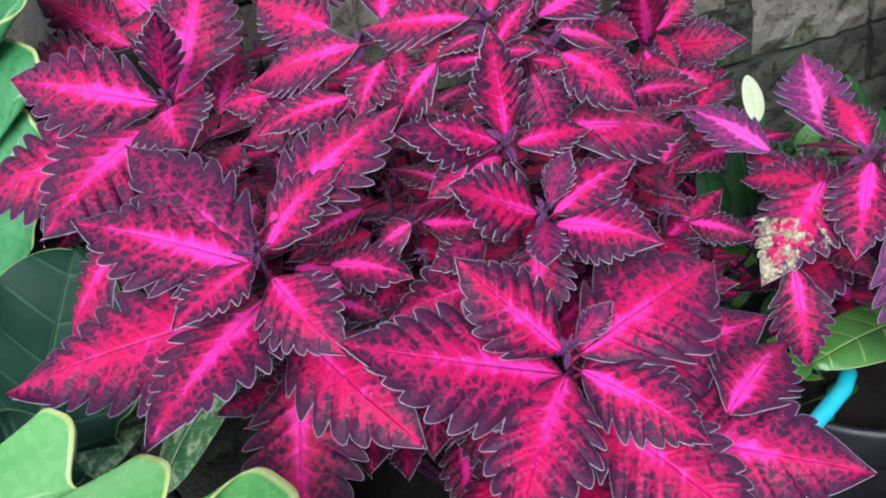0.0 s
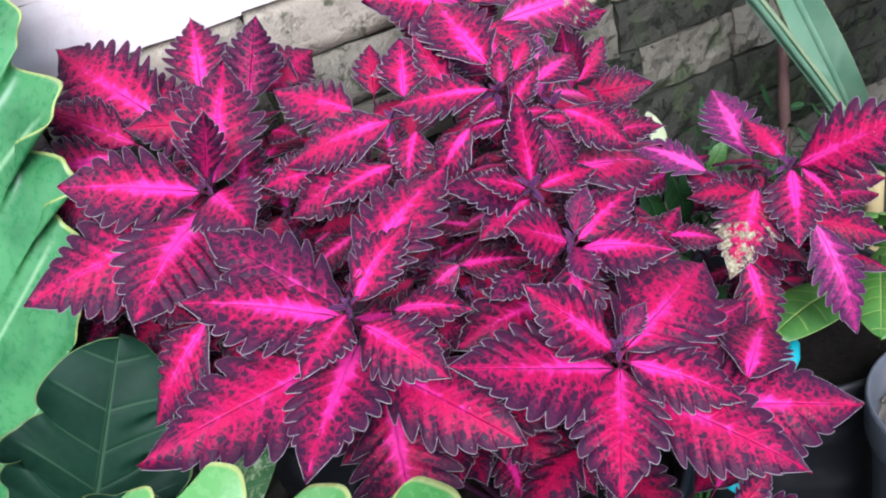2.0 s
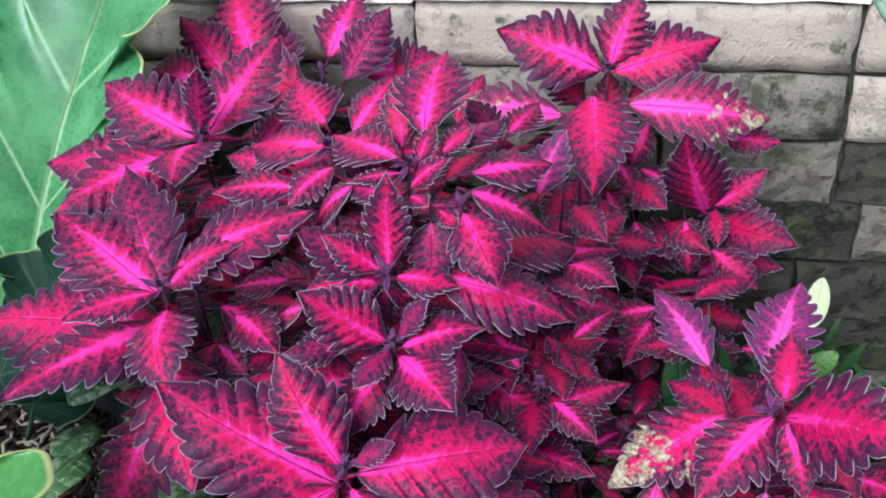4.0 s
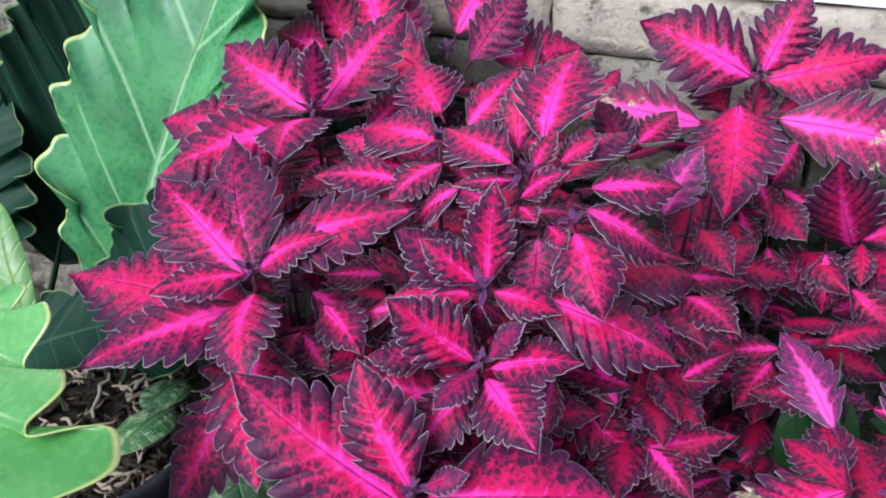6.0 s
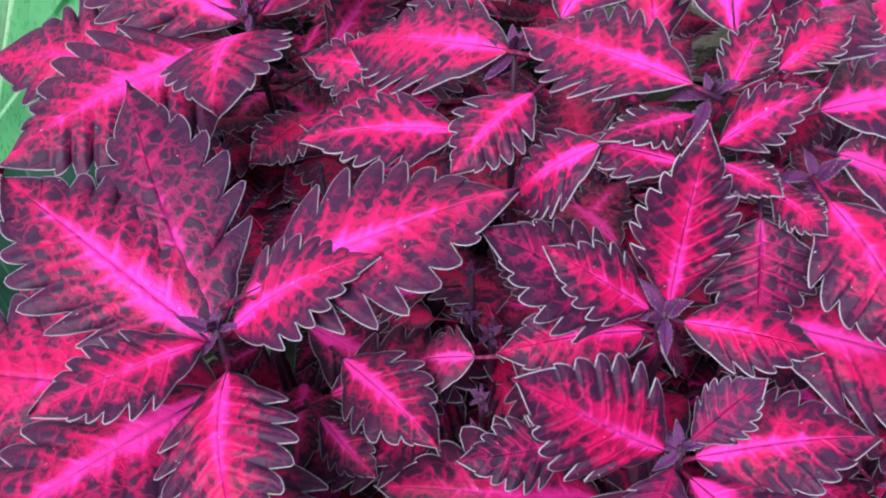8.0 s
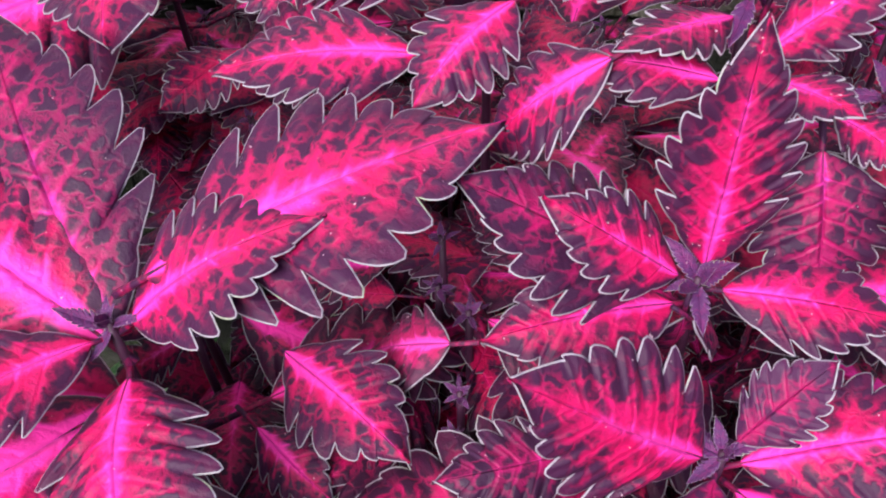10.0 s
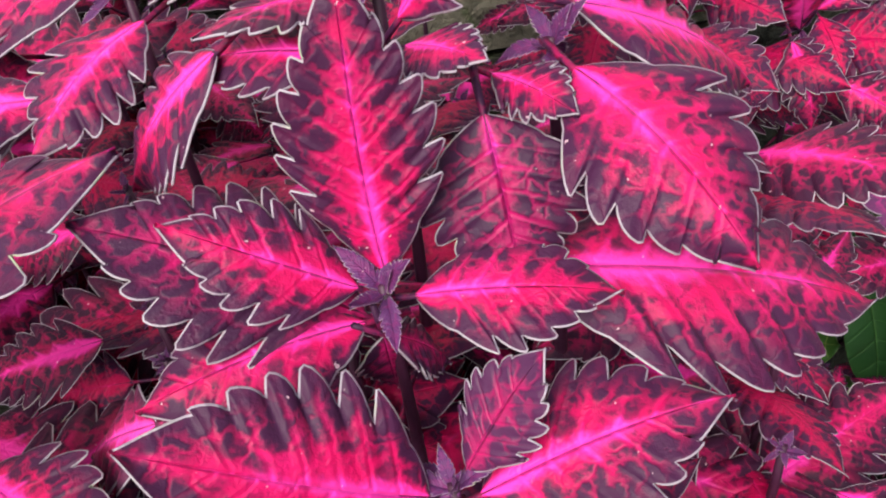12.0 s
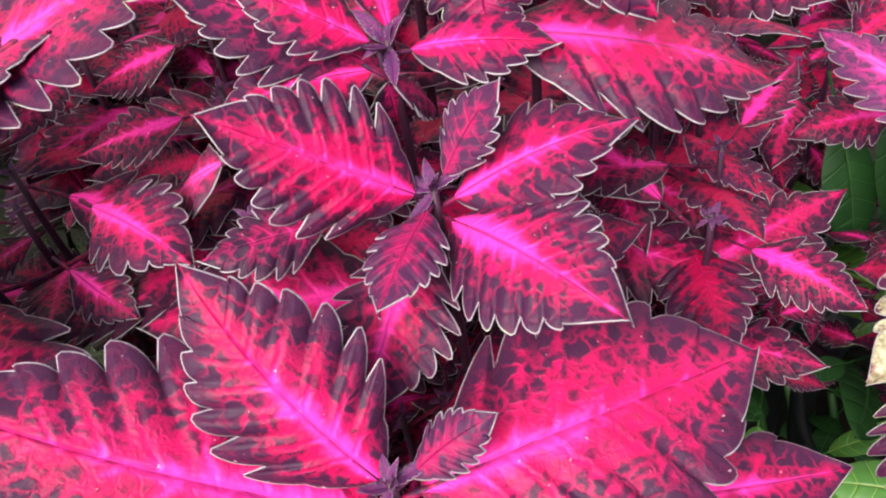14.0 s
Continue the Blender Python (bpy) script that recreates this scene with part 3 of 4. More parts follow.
for k in range(4):
    v, f, uv = coleus_blade(0.020, 0.0065 + 0.0012 * k, 6, 0.34, (0.10, 0.16, -0.10, 0.05)[k], LEAF_RNG, per=5, petiole=0.002, rim=0.0002, fold=(0.5, 0.2, 0.6, 0.3)[k])
    TIPLEAF.append(mesh_of("tip_leaf", v, f, uv, LEAF_MATS[7]))


def canopy(p):
    """Height of the leaf heads above the place p."""
    return min(0.83, 0.704 + 0.93 * (p.y - 0.319)) if p.x < 0.25 else min(0.80, 0.66 + 0.35 * (p.y - 0.40))


def shoot(plant, apex, foot, rows, seed, lower=5, turn=0.0, first=0.035, spread=1.0):
    """A stem from foot to apex with its leaves, a tuft of young leaves and darker storeys below."""
    rng = np.random.default_rng(seed)
    apex, foot = Vector(apex), Vector(foot)
    sag = Vector((0.25 * (apex.x - foot.x), 0.25 * (apex.y - foot.y), 0.0))
    path = bent(foot, apex, sag, 14)
    rad = [0.0032 - 0.0019 * i / 14 for i in range(15)]
    v, f = tube(path, rad, 8)
    stem = part("stem", mesh_of("stem", v, f, None, STEM), plant)
    for row in rows:
        coleus_leaf(stem, row)
    for k in range(9):
        a = turn + k * math.pi / 2 + (0.7 if 3 < k < 7 else 0.0) + rng.uniform(-0.3, 0.3)
        rise = (0.35, 0.9, 0.5, 1.3, -0.7, -0.3, -0.6, 2.0, 2.6)[k]
        d = Vector((math.cos(a), math.sin(a), rise)).normalized()
        size = rng.uniform(0.42, 0.80) * (1.0 if spread > 0.9 else 0.5) * (0.7 if k > 6 else 1.0)
        part("young_leaf", TIPLEAF[k % 4], stem, leaf_pose(apex - Vector((0, 0, 0.002)), apex + d, 0, UP) @ Matrix.Scale(size, 4))
    down = first
    for k in range(lower):
        p = apex + (foot - apex) * min(0.95, down / (apex - foot).length)
        for h in (0, 1):
            a = turn + (k % 2) * math.pi / 2 + h * math.pi + rng.uniform(-0.5, 0.5)
            d = Vector((math.cos(a), math.sin(a), rng.uniform(-0.45, 0.25))).normalized()
            size = rng.uniform(0.65, 1.15) * spread
            base = p + d * 0.018
            far = base + d * 0.075 * size
            if max(base.z - canopy(base), far.z - canopy(far)) > -0.050:
                continue
            part("leaf", STOCK[int(rng.integers(6))], stem,
                 leaf_pose(base, base + d, rng.uniform(-25, 25), (0, -0.2, 1)) @ Matrix.Scale(size, 4))
        down += rng.uniform(0.026, 0.040)
    return stem


def lathe(profile, sides=48):
    verts, faces = [], []
    for r, z in profile:
        for k in range(sides):
            w = 2 * math.pi * k / sides
            verts.append((r * math.cos(w), r * math.sin(w), z))
    for i in range(len(profile) - 1):
        for k in range(sides):
            k2 = (k + 1) % sides
            faces.append((i * sides + k, i * sides + k2, (i + 1) * sides + k2, (i + 1) * sides + k))
    return verts, faces


def plant_pot(place, radius, height, material, label, soil=SOIL, group="plant pots"):
    """A tapered pot with a rolled rim, on the ground at place, filled with soil to just below the rim."""
    pot = thing("plant_pot", place, label, "plant pot", group)
    m = Matrix.Translation(place)
    t = 0.006
    prof = [(0.001, 0.0), (radius * 0.74, 0.0), (radius * 0.76, 0.004), (radius * 0.95, height * 0.86), (radius * 0.96, height * 0.87),
            (radius * 1.02, height * 0.875), (radius * 1.035, height * 0.89), (radius * 1.045, height * 0.985), (radius * 1.03, height),
            (radius * 1.0, height), (radius * 0.985, height * 0.99), (radius * 0.95 - t, height * 0.86), (radius * 0.90, height * 0.80)]
    v, f = lathe(prof)
    part("body", mesh_of("pot_body", v, f, None, material), pot, m)
    rng = np.random.default_rng(int(radius * 1e4))
    rings, sides = 14, 40
    verts, faces = [(0, 0, height * 0.90)], []
    for i in range(1, rings + 1):
        for k in range(sides):
            w = 2 * math.pi * k / sides
            r = (radius * 0.955) * i / rings
            verts.append((r * math.cos(w), r * math.sin(w), height * 0.90 + rng.uniform(-0.004, 0.004) - 0.006 * (i / rings) ** 2))
    for k in range(sides):
        faces.append((0, 1 + k, 1 + (k + 1) % sides))
    for i in range(rings - 1):
        for k in range(sides):
            a, b = 1 + i * sides, 1 + (i + 1) * sides
            k2 = (k + 1) % sides
            faces.append((a + k, b + k, b + k2, a + k2))
    part("soil", mesh_of("pot_soil", verts, faces, None, soil), pot, m, "dark crumbly potting soil")
    return pot


# ---- ground and wall ----
def ground_sheet():
    n = 60
    verts, faces = [], []
    for i in range(n + 1):
        for j in range(n + 1):
            x, y = (i / n - 0.5), (j / n - 0.5)
            x, y = math.copysign(abs(2 * x) ** 6 * 400 + abs(x) * 3, x), math.copysign(abs(2 * y) ** 6 * 400 + abs(y) * 3, y) + 0.4
            z = GROUND + (0.012 * noise.noise((x * 6, y * 6, 0.0)) if abs(x) < 3 and abs(y) < 3 else 0.0)
            verts.append((x, y, z))
    for i in range(n):
        for j in range(n):
            a = i * (n + 1) + j
            faces.append((a, a + n + 1, a + n + 2, a + 1))
    ob = new("ground", mesh_of("ground", verts, faces, None, SOIL))
    return tagged(ob, "dark damp soil ground between the pots", "ground", kind="structure")


ground_sheet()

WALL_Y, WALL_TOP, COURSE = 0.846, 0.852, 0.0718


def brick_mesh(length, height, deep, rng, rough=0.0022, nx=9, nz=4):
    """A brick with worn, slightly uneven face and rounded edges; face towards -y at y = 0."""
    verts, faces = [], []
    for i in range(nx + 1):
        for k in range(nz + 1):
            x, z = (i / nx - 0.5) * length, (k / nz - 0.5) * height
            edge = i in (0, nx) or k in (0, nz)
            y = (0.0016 if edge else 0.0) + rng.uniform(-rough, rough)
            verts.append((x + rng.uniform(-0.002, 0.002) * edge, y, z + rng.uniform(-0.0018, 0.0018) * edge))
    for i in range(nx):
        for k in range(nz):
            a = i * (nz + 1) + k
            faces.append((a, a + nz + 1, a + nz + 2, a + 1))
    ring = [i * (nz + 1) for i in range(nx + 1)] + [nx * (nz + 1) + k for k in range(1, nz + 1)]
    ring += [i * (nz + 1) + nz for i in range(nx - 1, -1, -1)] + [k for k in range(nz - 1, 0, -1)]
    back = len(verts)
    for a in ring:
        x, y, z = verts[a]
        verts.append((x, deep, z))
    m = len(ring)
    for a in range(m):
        b = (a + 1) % m
        faces.append((ring[b], ring[a], back + a, back + b))
    return verts, faces


def back_wall():
    core = [(-1.6, WALL_Y + 0.010, GROUND - 0.05), (2.0, WALL_Y + 0.010, GROUND - 0.05), (2.0, WALL_Y + 0.010, 1.50), (-1.6, WALL_Y + 0.010, 1.50),
            (-1.6, WALL_Y + 0.12, GROUND - 0.05), (2.0, WALL_Y + 0.12, GROUND - 0.05), (2.0, WALL_Y + 0.12, 1.50), (-1.6, WALL_Y + 0.12, 1.50)]
    faces = [(0, 1, 2, 3), (5, 4, 7, 6), (3, 2, 6, 7), (1, 5, 6, 2), (4, 0, 3, 7), (4, 5, 1, 0)]
    wall = new("wall_back", mesh_of("wall_core", core, faces, None, MORTAR, False))
    tagged(wall, "old brick garden wall with mossy lower courses and pink painted upper courses", "wall", kind="structure")
    rng = np.random.default_rng(3)
    long = 0.218
    kinds = {}
    SIZES = (0.15, 0.18, 0.205, 0.23, 0.26)
    for name, mat in (("up", BRICK), ("stain", BRICK_STAIN), ("low", BRICK_LOW), ("shady", BRICK_SHADED), ("pink", PINKWALL)):
        kinds[name] = []
        for k in range(5):
            v, f = brick_mesh(2 * (long + 0.006) - 0.001 if name == "pink" else SIZES[k] if name in ("low", "shady") else long, COURSE - (0.0005 if name == "pink" else 0.0045), 0.05, rng, 0.0006 if name == "pink" else (0.0015 if name == "up" else 0.004))
            kinds[name].append(mesh_of("brick", v, f, None, mat, name in ("up", "stain")))
    pitch = long + 0.006
    for c in range(-9, 10):
        z = WALL_TOP + (c + 0.5) * COURSE
        if z < GROUND - 0.02:
            continue
        shift = (0.457, 0.455)[c % 2]
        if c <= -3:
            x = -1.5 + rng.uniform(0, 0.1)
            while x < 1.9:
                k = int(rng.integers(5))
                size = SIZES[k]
                # dry picks the paler lower bricks; the others have shade in their colour
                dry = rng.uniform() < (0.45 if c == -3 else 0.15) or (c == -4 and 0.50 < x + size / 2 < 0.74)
                part("brick", kinds["low" if dry else "shady"][k], wall, Matrix.Translation((x + size / 2, WALL_Y + rng.uniform(-0.006, 0.004), z + rng.uniform(-0.002, 0.002)))
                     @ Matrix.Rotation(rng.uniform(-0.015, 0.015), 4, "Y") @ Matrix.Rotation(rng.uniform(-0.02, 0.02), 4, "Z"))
                x += size + 0.005
            continue
        for i in range(-8, 8):
            x = shift + (i + (1.0 if c >= 0 else 0.5)) * pitch + rng.uniform(-0.002, 0.002)
            if x < -1.5 or x > 1.95:
                continue
            if c >= 0 and i % 2:
                continue
            if c >= 0:
                me, y = kinds["pink"][rng.integers(5)], WALL_Y - 0.006
            elif c == -1:
                me, y = kinds["up"][rng.integers(5)], WALL_Y + rng.uniform(-0.001, 0.001)
            else:
                mossy = rng.uniform() < 0.5 and not 0.46 < x < 0.68 or 0.30 < x < 0.46
                me, y = kinds["stain" if mossy else "up"][rng.integers(5)], WALL_Y + rng.uniform(-0.003, 0.003)
            part("brick", me, wall, Matrix.Translation((x, y, z)) @ Matrix.Rotation(rng.uniform(-0.008, 0.008), 4, "Y"))
    return wall


# ---- plants ----
def wavy_leaf(plant, base, tip, width, material, seed, up=(0, 0, 1), waves=7, sway=0.14, lift=0.014, bow=0.06, stalk=0.10, fold=0.0, sweep=1.8, p0=0.6, p1=0.5, cup=0.0, lobes=()):
    rng = np.random.default_rng(seed)
    length = (Vector(tip) - Vector(base)).length
    v, f, uv = ruffled_blade(length, width, waves, sway, lift, bow, rng, cup=cup, fold=radians(fold), petiole=stalk, sweep=sweep, p0=p0, p1=p1, lobes=lobes)
    return thicken(part("leaf", mesh_of("wavy_leaf", v, f, uv, material), plant, leaf_pose(base, tip, 0.0, up)), 0.0009)


def plain_leaf(plant, base, tip, width, material, seed, roll=0.0, bow=0.08, cup=0.05, stalk=0.03, name="leaf", up=(0, 0, 1), p0=0.6, p1=0.7, fold=0.0):
    rng = np.random.default_rng(seed)
    length = (Vector(tip) - Vector(base)).length
    v, f, uv = blade(length, width, 7, 0.0, bow, rng, p0=p0, p1=p1, per=5, round_tooth=True, cup=cup, quilt=0.006, petiole=stalk, fold=radians(fold))
    return thicken(part(name, mesh_of("leaf", v, f, uv, material), plant, leaf_pose(base, tip, roll, up)), 0.0006)


# pots
plant_pot((0.05, 0.47, GROUND), 0.150, 0.38, POT, "black plastic pot holding the large coleus", group="black pots")
plant_pot((-0.36, 0.46, GROUND), 0.150, 0.38, POT, "black plastic pot with soil and dry roots beside the coleus", SOIL_DRY, "black pots")
plant_pot((0.40, 0.50, GROUND), 0.130, 0.34, POT, "black plastic pot holding a smaller coleus", group="black pots")
plant_pot((-0.07, 0.705, GROUND), 0.095, 0.40, POT, "small black pot with a coleus against the wall", group="black pots")
plant_pot((0.25, 0.715, GROUND), 0.095, 0.36, POT, "small black pot with a tall coleus against the wall", group="black pots")
plant_pot((0.405, 0.285, GROUND), 0.085, 0.36, POT_GREY, "grey plastic pot filled with coarse gravel mulch", GRAVEL, "grey pots")

main = thing("coleus_plant", (0.05, 0.47, 0.46), "bushy coleus, pink and dark maroon toothed leaves, in black pot", "plant", "coleus plants")
bough = shoot(main, (-0.061, 0.394, 0.771), (0.02, 0.45, 0.46), [
    (-0.064, 0.398, 0.762, -0.122, 0.475, 0.819, 0.53, 0.05, 0, 5),
    (-0.066, 0.396, 0.761, -0.155, 0.430, 0.800, 0.63, 0.06, 0, 0),
    (-0.056, 0.395, 0.770, -0.002, 0.406, 0.802, 0.62, 0.10, 0, 0),
    (-0.065, 0.390, 0.767, -0.108, 0.351, 0.766, 0.61, 0.08, 0, 0),
    (-0.051, 0.400, 0.782, 0.039, 0.430, 0.815, 0.61, 0.05, 0, 0),
    (-0.058, 0.389, 0.755, -0.028, 0.327, 0.735, 0.69, 0.16, 0, 0),
], 11, 5, 0.3, 0.055)
more = [
    (-0.064, 0.389, 0.743, -0.130, 0.306, 0.736, 0.61, 0.07, 0, 0),
    (-0.067, 0.394, 0.737, -0.214, 0.386, 0.735, 0.57, 0.06, 0, 0),
    (-0.058, 0.389, 0.719, -0.003, 0.294, 0.690, 0.55, 0.10, 0, 0),
    (-0.144, 0.448, 0.769, -0.205, 0.460, 0.700, 0.57, 0.08, 0, 0),
    (-0.055, 0.385, 0.700, -0.082, 0.300, 0.630, 0.63, 0.05, 0, 0),
    (0.012, 0.466, 0.812, -0.046, 0.455, 0.809, 0.64, 0.06, 0, 0),
    (-0.028, 0.422, 0.731, 0.017, 0.388, 0.728, 0.63, 0.08, 0, 0),
    (-0.032, 0.400, 0.721, -0.006, 0.384, 0.710, 0.63, 0.08, 0, 0),
    (0.025, 0.419, 0.744, -0.007, 0.434, 0.716, 0.63, 0.08, 0, 3),
]
for row in more:
    coleus_leaf(bough, row)
bough = shoot(main, (0.082, 0.319, 0.704), (0.07, 0.42, 0.46), [
    (0.077, 0.319, 0.687, -0.032, 0.322, 0.751, 0.57, 0.05, 0, 0),
    (0.079, 0.321, 0.701, 0.037, 0.347, 0.762, 0.61, 0.08, 0, 0),
    (0.088, 0.321, 0.696, 0.186, 0.362, 0.695, 0.74, 0.08, 0, 0),
    (0.087, 0.320, 0.704, 0.112, 0.327, 0.719, 0.57, 0.05, 0, 1),
    (0.078, 0.314, 0.691, 0.023, 0.239, 0.672, 0.63, 0.10, 0, 0),
    (0.086, 0.315, 0.690, 0.132, 0.260, 0.667, 0.62, 0.08, 0, 0),
], 12, 4, 0.5, 0.06)
more = [
    (0.088, 0.320, 0.683, 0.215, 0.350, 0.650, 0.52, 0.04, 0, 0),
    (0.085, 0.314, 0.668, 0.139, 0.214, 0.640, 0.55, 0.07, 0, 0),
    (0.087, 0.316, 0.644, 0.208, 0.238, 0.635, 0.61, 0.08, 0, 0),
    (0.150, 0.279, 0.664, 0.216, 0.331, 0.644, 0.57, 0.08, 0, 0),
]
for row in more:
    coleus_leaf(bough, row)
shoot(main, (0.098, 0.386, 0.749), (0.08, 0.45, 0.46), [
    (0.093, 0.385, 0.747, 0.044, 0.371, 0.789, 0.64, 0.06, 0, 0),
    (0.102, 0.382, 0.739, 0.147, 0.336, 0.737, 0.67, 0.10, 0, 0),
    (0.101, 0.388, 0.750, 0.121, 0.396, 0.775, 0.62, 0.05, 0, 1),
    (0.103, 0.387, 0.743, 0.157, 0.390, 0.761, 0.63, 0.07, 0, 0),
    (0.096, 0.381, 0.744, 0.084, 0.343, 0.741, 0.57, 0.06, 0, 1),
    (0.062, 0.392, 0.735, 0.025, 0.377, 0.737, 0.66, 0.08, 0, 5),
    (0.093, 0.380, 0.734, 0.073, 0.345, 0.700, 0.78, 0.10, 0, 0),
], 13, 5, 0.1, 0.05)
shoot(main, (0.089, 0.414, 0.782), (0.06, 0.48, 0.46), [
    (0.090, 0.415, 0.784, 0.092, 0.421, 0.849, 0.48, 0.04, 0, 0),
    (0.084, 0.414, 0.782, 0.049, 0.411, 0.807, 0.61, 0.06, 0, 0),
    (0.084, 0.415, 0.773, 0.027, 0.420, 0.804, 0.63, 0.05, 0, 5),
    (0.095, 0.414, 0.778, 0.139, 0.408, 0.776, 0.62, 0.08, 0, 0),
    (0.084, 0.412, 0.774, 0.036, 0.396, 0.772, 0.66, 0.08, 0, 0),
    (0.120, 0.418, 0.778, 0.206, 0.430, 0.742, 0.57, 0.08, 0, 0),
    (0.089, 0.409, 0.772, 0.100, 0.418, 0.752, 0.61, 0.06, 0, 5),
    (0.087, 0.411, 0.770, 0.086, 0.420, 0.745, 0.61, 0.06, 0, 5),
], 14, 5, 0.9, 0.05)
shoot(main, (0.096, 0.456, 0.839), (0.05, 0.50, 0.46), [
    (0.090, 0.455, 0.842, 0.031, 0.497, 0.839, 0.57, 0.06, 0, 0),
    (0.103, 0.477, 0.850, 0.104, 0.556, 0.884, 0.66, 0.06, 0, 0),
    (0.100, 0.445, 0.827, 0.128, 0.447, 0.848, 0.66, 0.06, 0, 0),
    (0.102, 0.459, 0.838, 0.112, 0.473, 0.860, 0.70, 0.06, 0, 8),
    (0.117, 0.466, 0.843, 0.138, 0.477, 0.858, 0.72, 0.06, 0, 0),
    (0.092, 0.452, 0.833, 0.062, 0.428, 0.835, 0.52, 0.06, 0, 8),
    (0.088, 0.434, 0.826, 0.055, 0.443, 0.825, 0.64, 0.06, 0, 0),
    (0.101, 0.440, 0.823, 0.117, 0.419, 0.826, 0.62, 0.06, 0, 0),
    (0.115, 0.432, 0.809, 0.119, 0.415, 0.772, 0.92, 0.06, 0, 5),
    (0.190, 0.680, 0.723, 0.170, 0.640, 0.698, 0.70, 0.06, 0, 2),
], 15, 6, 0.4, 0.045)
shoot(main, (0.132, 0.447, 0.817), (0.10, 0.49, 0.46), [
    (0.135, 0.437, 0.814, 0.163, 0.399, 0.785, 0.73, 0.10, 0, 0),
    (0.118, 0.440, 0.814, 0.134, 0.425, 0.809, 0.70, 0.06, 0, 0),
    (0.138, 0.452, 0.822, 0.187, 0.473, 0.784, 0.62, 0.08, 0, 0),
    (0.135, 0.474, 0.825, 0.186, 0.500, 0.822, 0.72, 0.08, 0, 0),
    (0.119, 0.470, 0.838, 0.128, 0.500, 0.853, 0.72, 0.06, 0, 2),
    (0.173, 0.540, 0.780, 0.191, 0.560, 0.825, 0.66, 0.06, 0, 6),
    (0.140, 0.560, 0.809, 0.113, 0.580, 0.840, 0.72, 0.06, 0, 5),
    (0.148, 0.560, 0.820, 0.167, 0.600, 0.830, 0.72, 0.06, 0, 8),
    (0.124, 0.470, 0.845, 0.152, 0.510, 0.850, 0.66, 0.06, 0, 5),
    (0.244, 0.700, 0.722, 0.275, 0.660, 0.713, 0.70, 0.06, 0, 2),
    (0.217, 0.680, 0.710, 0.230, 0.660, 0.676, 0.70, 0.06, 0, 2),
], 16, 6, 0.8, 0.045)
shoot(main, (0.029, 0.493, 0.833), (0.02, 0.52, 0.46), [
    (0.027, 0.490, 0.833, -0.048, 0.529, 0.813, 0.60, 0.06, 0, 0),
    (0.013, 0.533, 0.833, -0.029, 0.590, 0.848, 0.72, 0.06, 0, 0),
    (0.045, 0.503, 0.840, 0.068, 0.545, 0.868, 0.70, 0.05, 0, 0),
    (0.038, 0.474, 0.825, 0.013, 0.443, 0.808, 0.72, 0.08, 0, 0),
    (0.063, 0.437, 0.829, 0.033, 0.442, 0.797, 0.72, 0.08, 0, 0),
    (-0.025, 0.530, 0.801, -0.070, 0.530, 0.804, 0.72, 0.06, 0, 0),
    (-0.001, 0.500, 0.804, -0.063, 0.500, 0.787, 0.72, 0.06, 0, 8),
    (0.081, 0.500, 0.830, 0.073, 0.530, 0.872, 0.55, 0.05, 0, 0),
    (-0.065, 0.530, 0.776, -0.091, 0.500, 0.766, 0.70, 0.06, 0, 2),
    (0.198, 0.700, 0.728, 0.196, 0.660, 0.692, 0.70, 0.06, 0, 5),
], 17, 6, 0.2, 0.045)

second = thing("coleus_plant", (-0.07, 0.705, 0.48), "pink and maroon coleus leaning from a pot by the wall", "plant", "coleus plants")
shoot(second, (-0.104, 0.559, 0.812), (-0.08, 0.68, 0.48), [
    (-0.101, 0.563, 0.808, -0.052, 0.626, 0.874, 0.70, 0.06, 0, 0),
    (-0.110, 0.561, 0.806, -0.202, 0.588, 0.840, 0.70, 0.08, 0, 0),
    (-0.103, 0.557, 0.816, -0.088, 0.541, 0.871, 0.52, 0.04, 0, 5),
    (-0.103, 0.553, 0.803, -0.092, 0.482, 0.803, 0.83, 0.14, 0, 0),
    (-0.110, 0.559, 0.782, -0.258, 0.560, 0.775, 0.66, 0.08, 0, 0),
    (-0.108, 0.555, 0.792, -0.187, 0.461, 0.780, 0.68, 0.10, 0, 0),
    (-0.141, 0.700, 0.811, -0.205, 0.740, 0.860, 0.59, 0.06, 0, 0),
    (-0.158, 0.640, 0.795, -0.230, 0.660, 0.804, 0.66, 0.06, 0, 0),
    (-0.056, 0.560, 0.779, 0.004, 0.600, 0.780, 0.72, 0.08, 0, 0),
    (-0.081, 0.600, 0.772, -0.053, 0.640, 0.809, 0.66, 0.06, 0, 0),
], 21, 5, 0.6, 0.05)
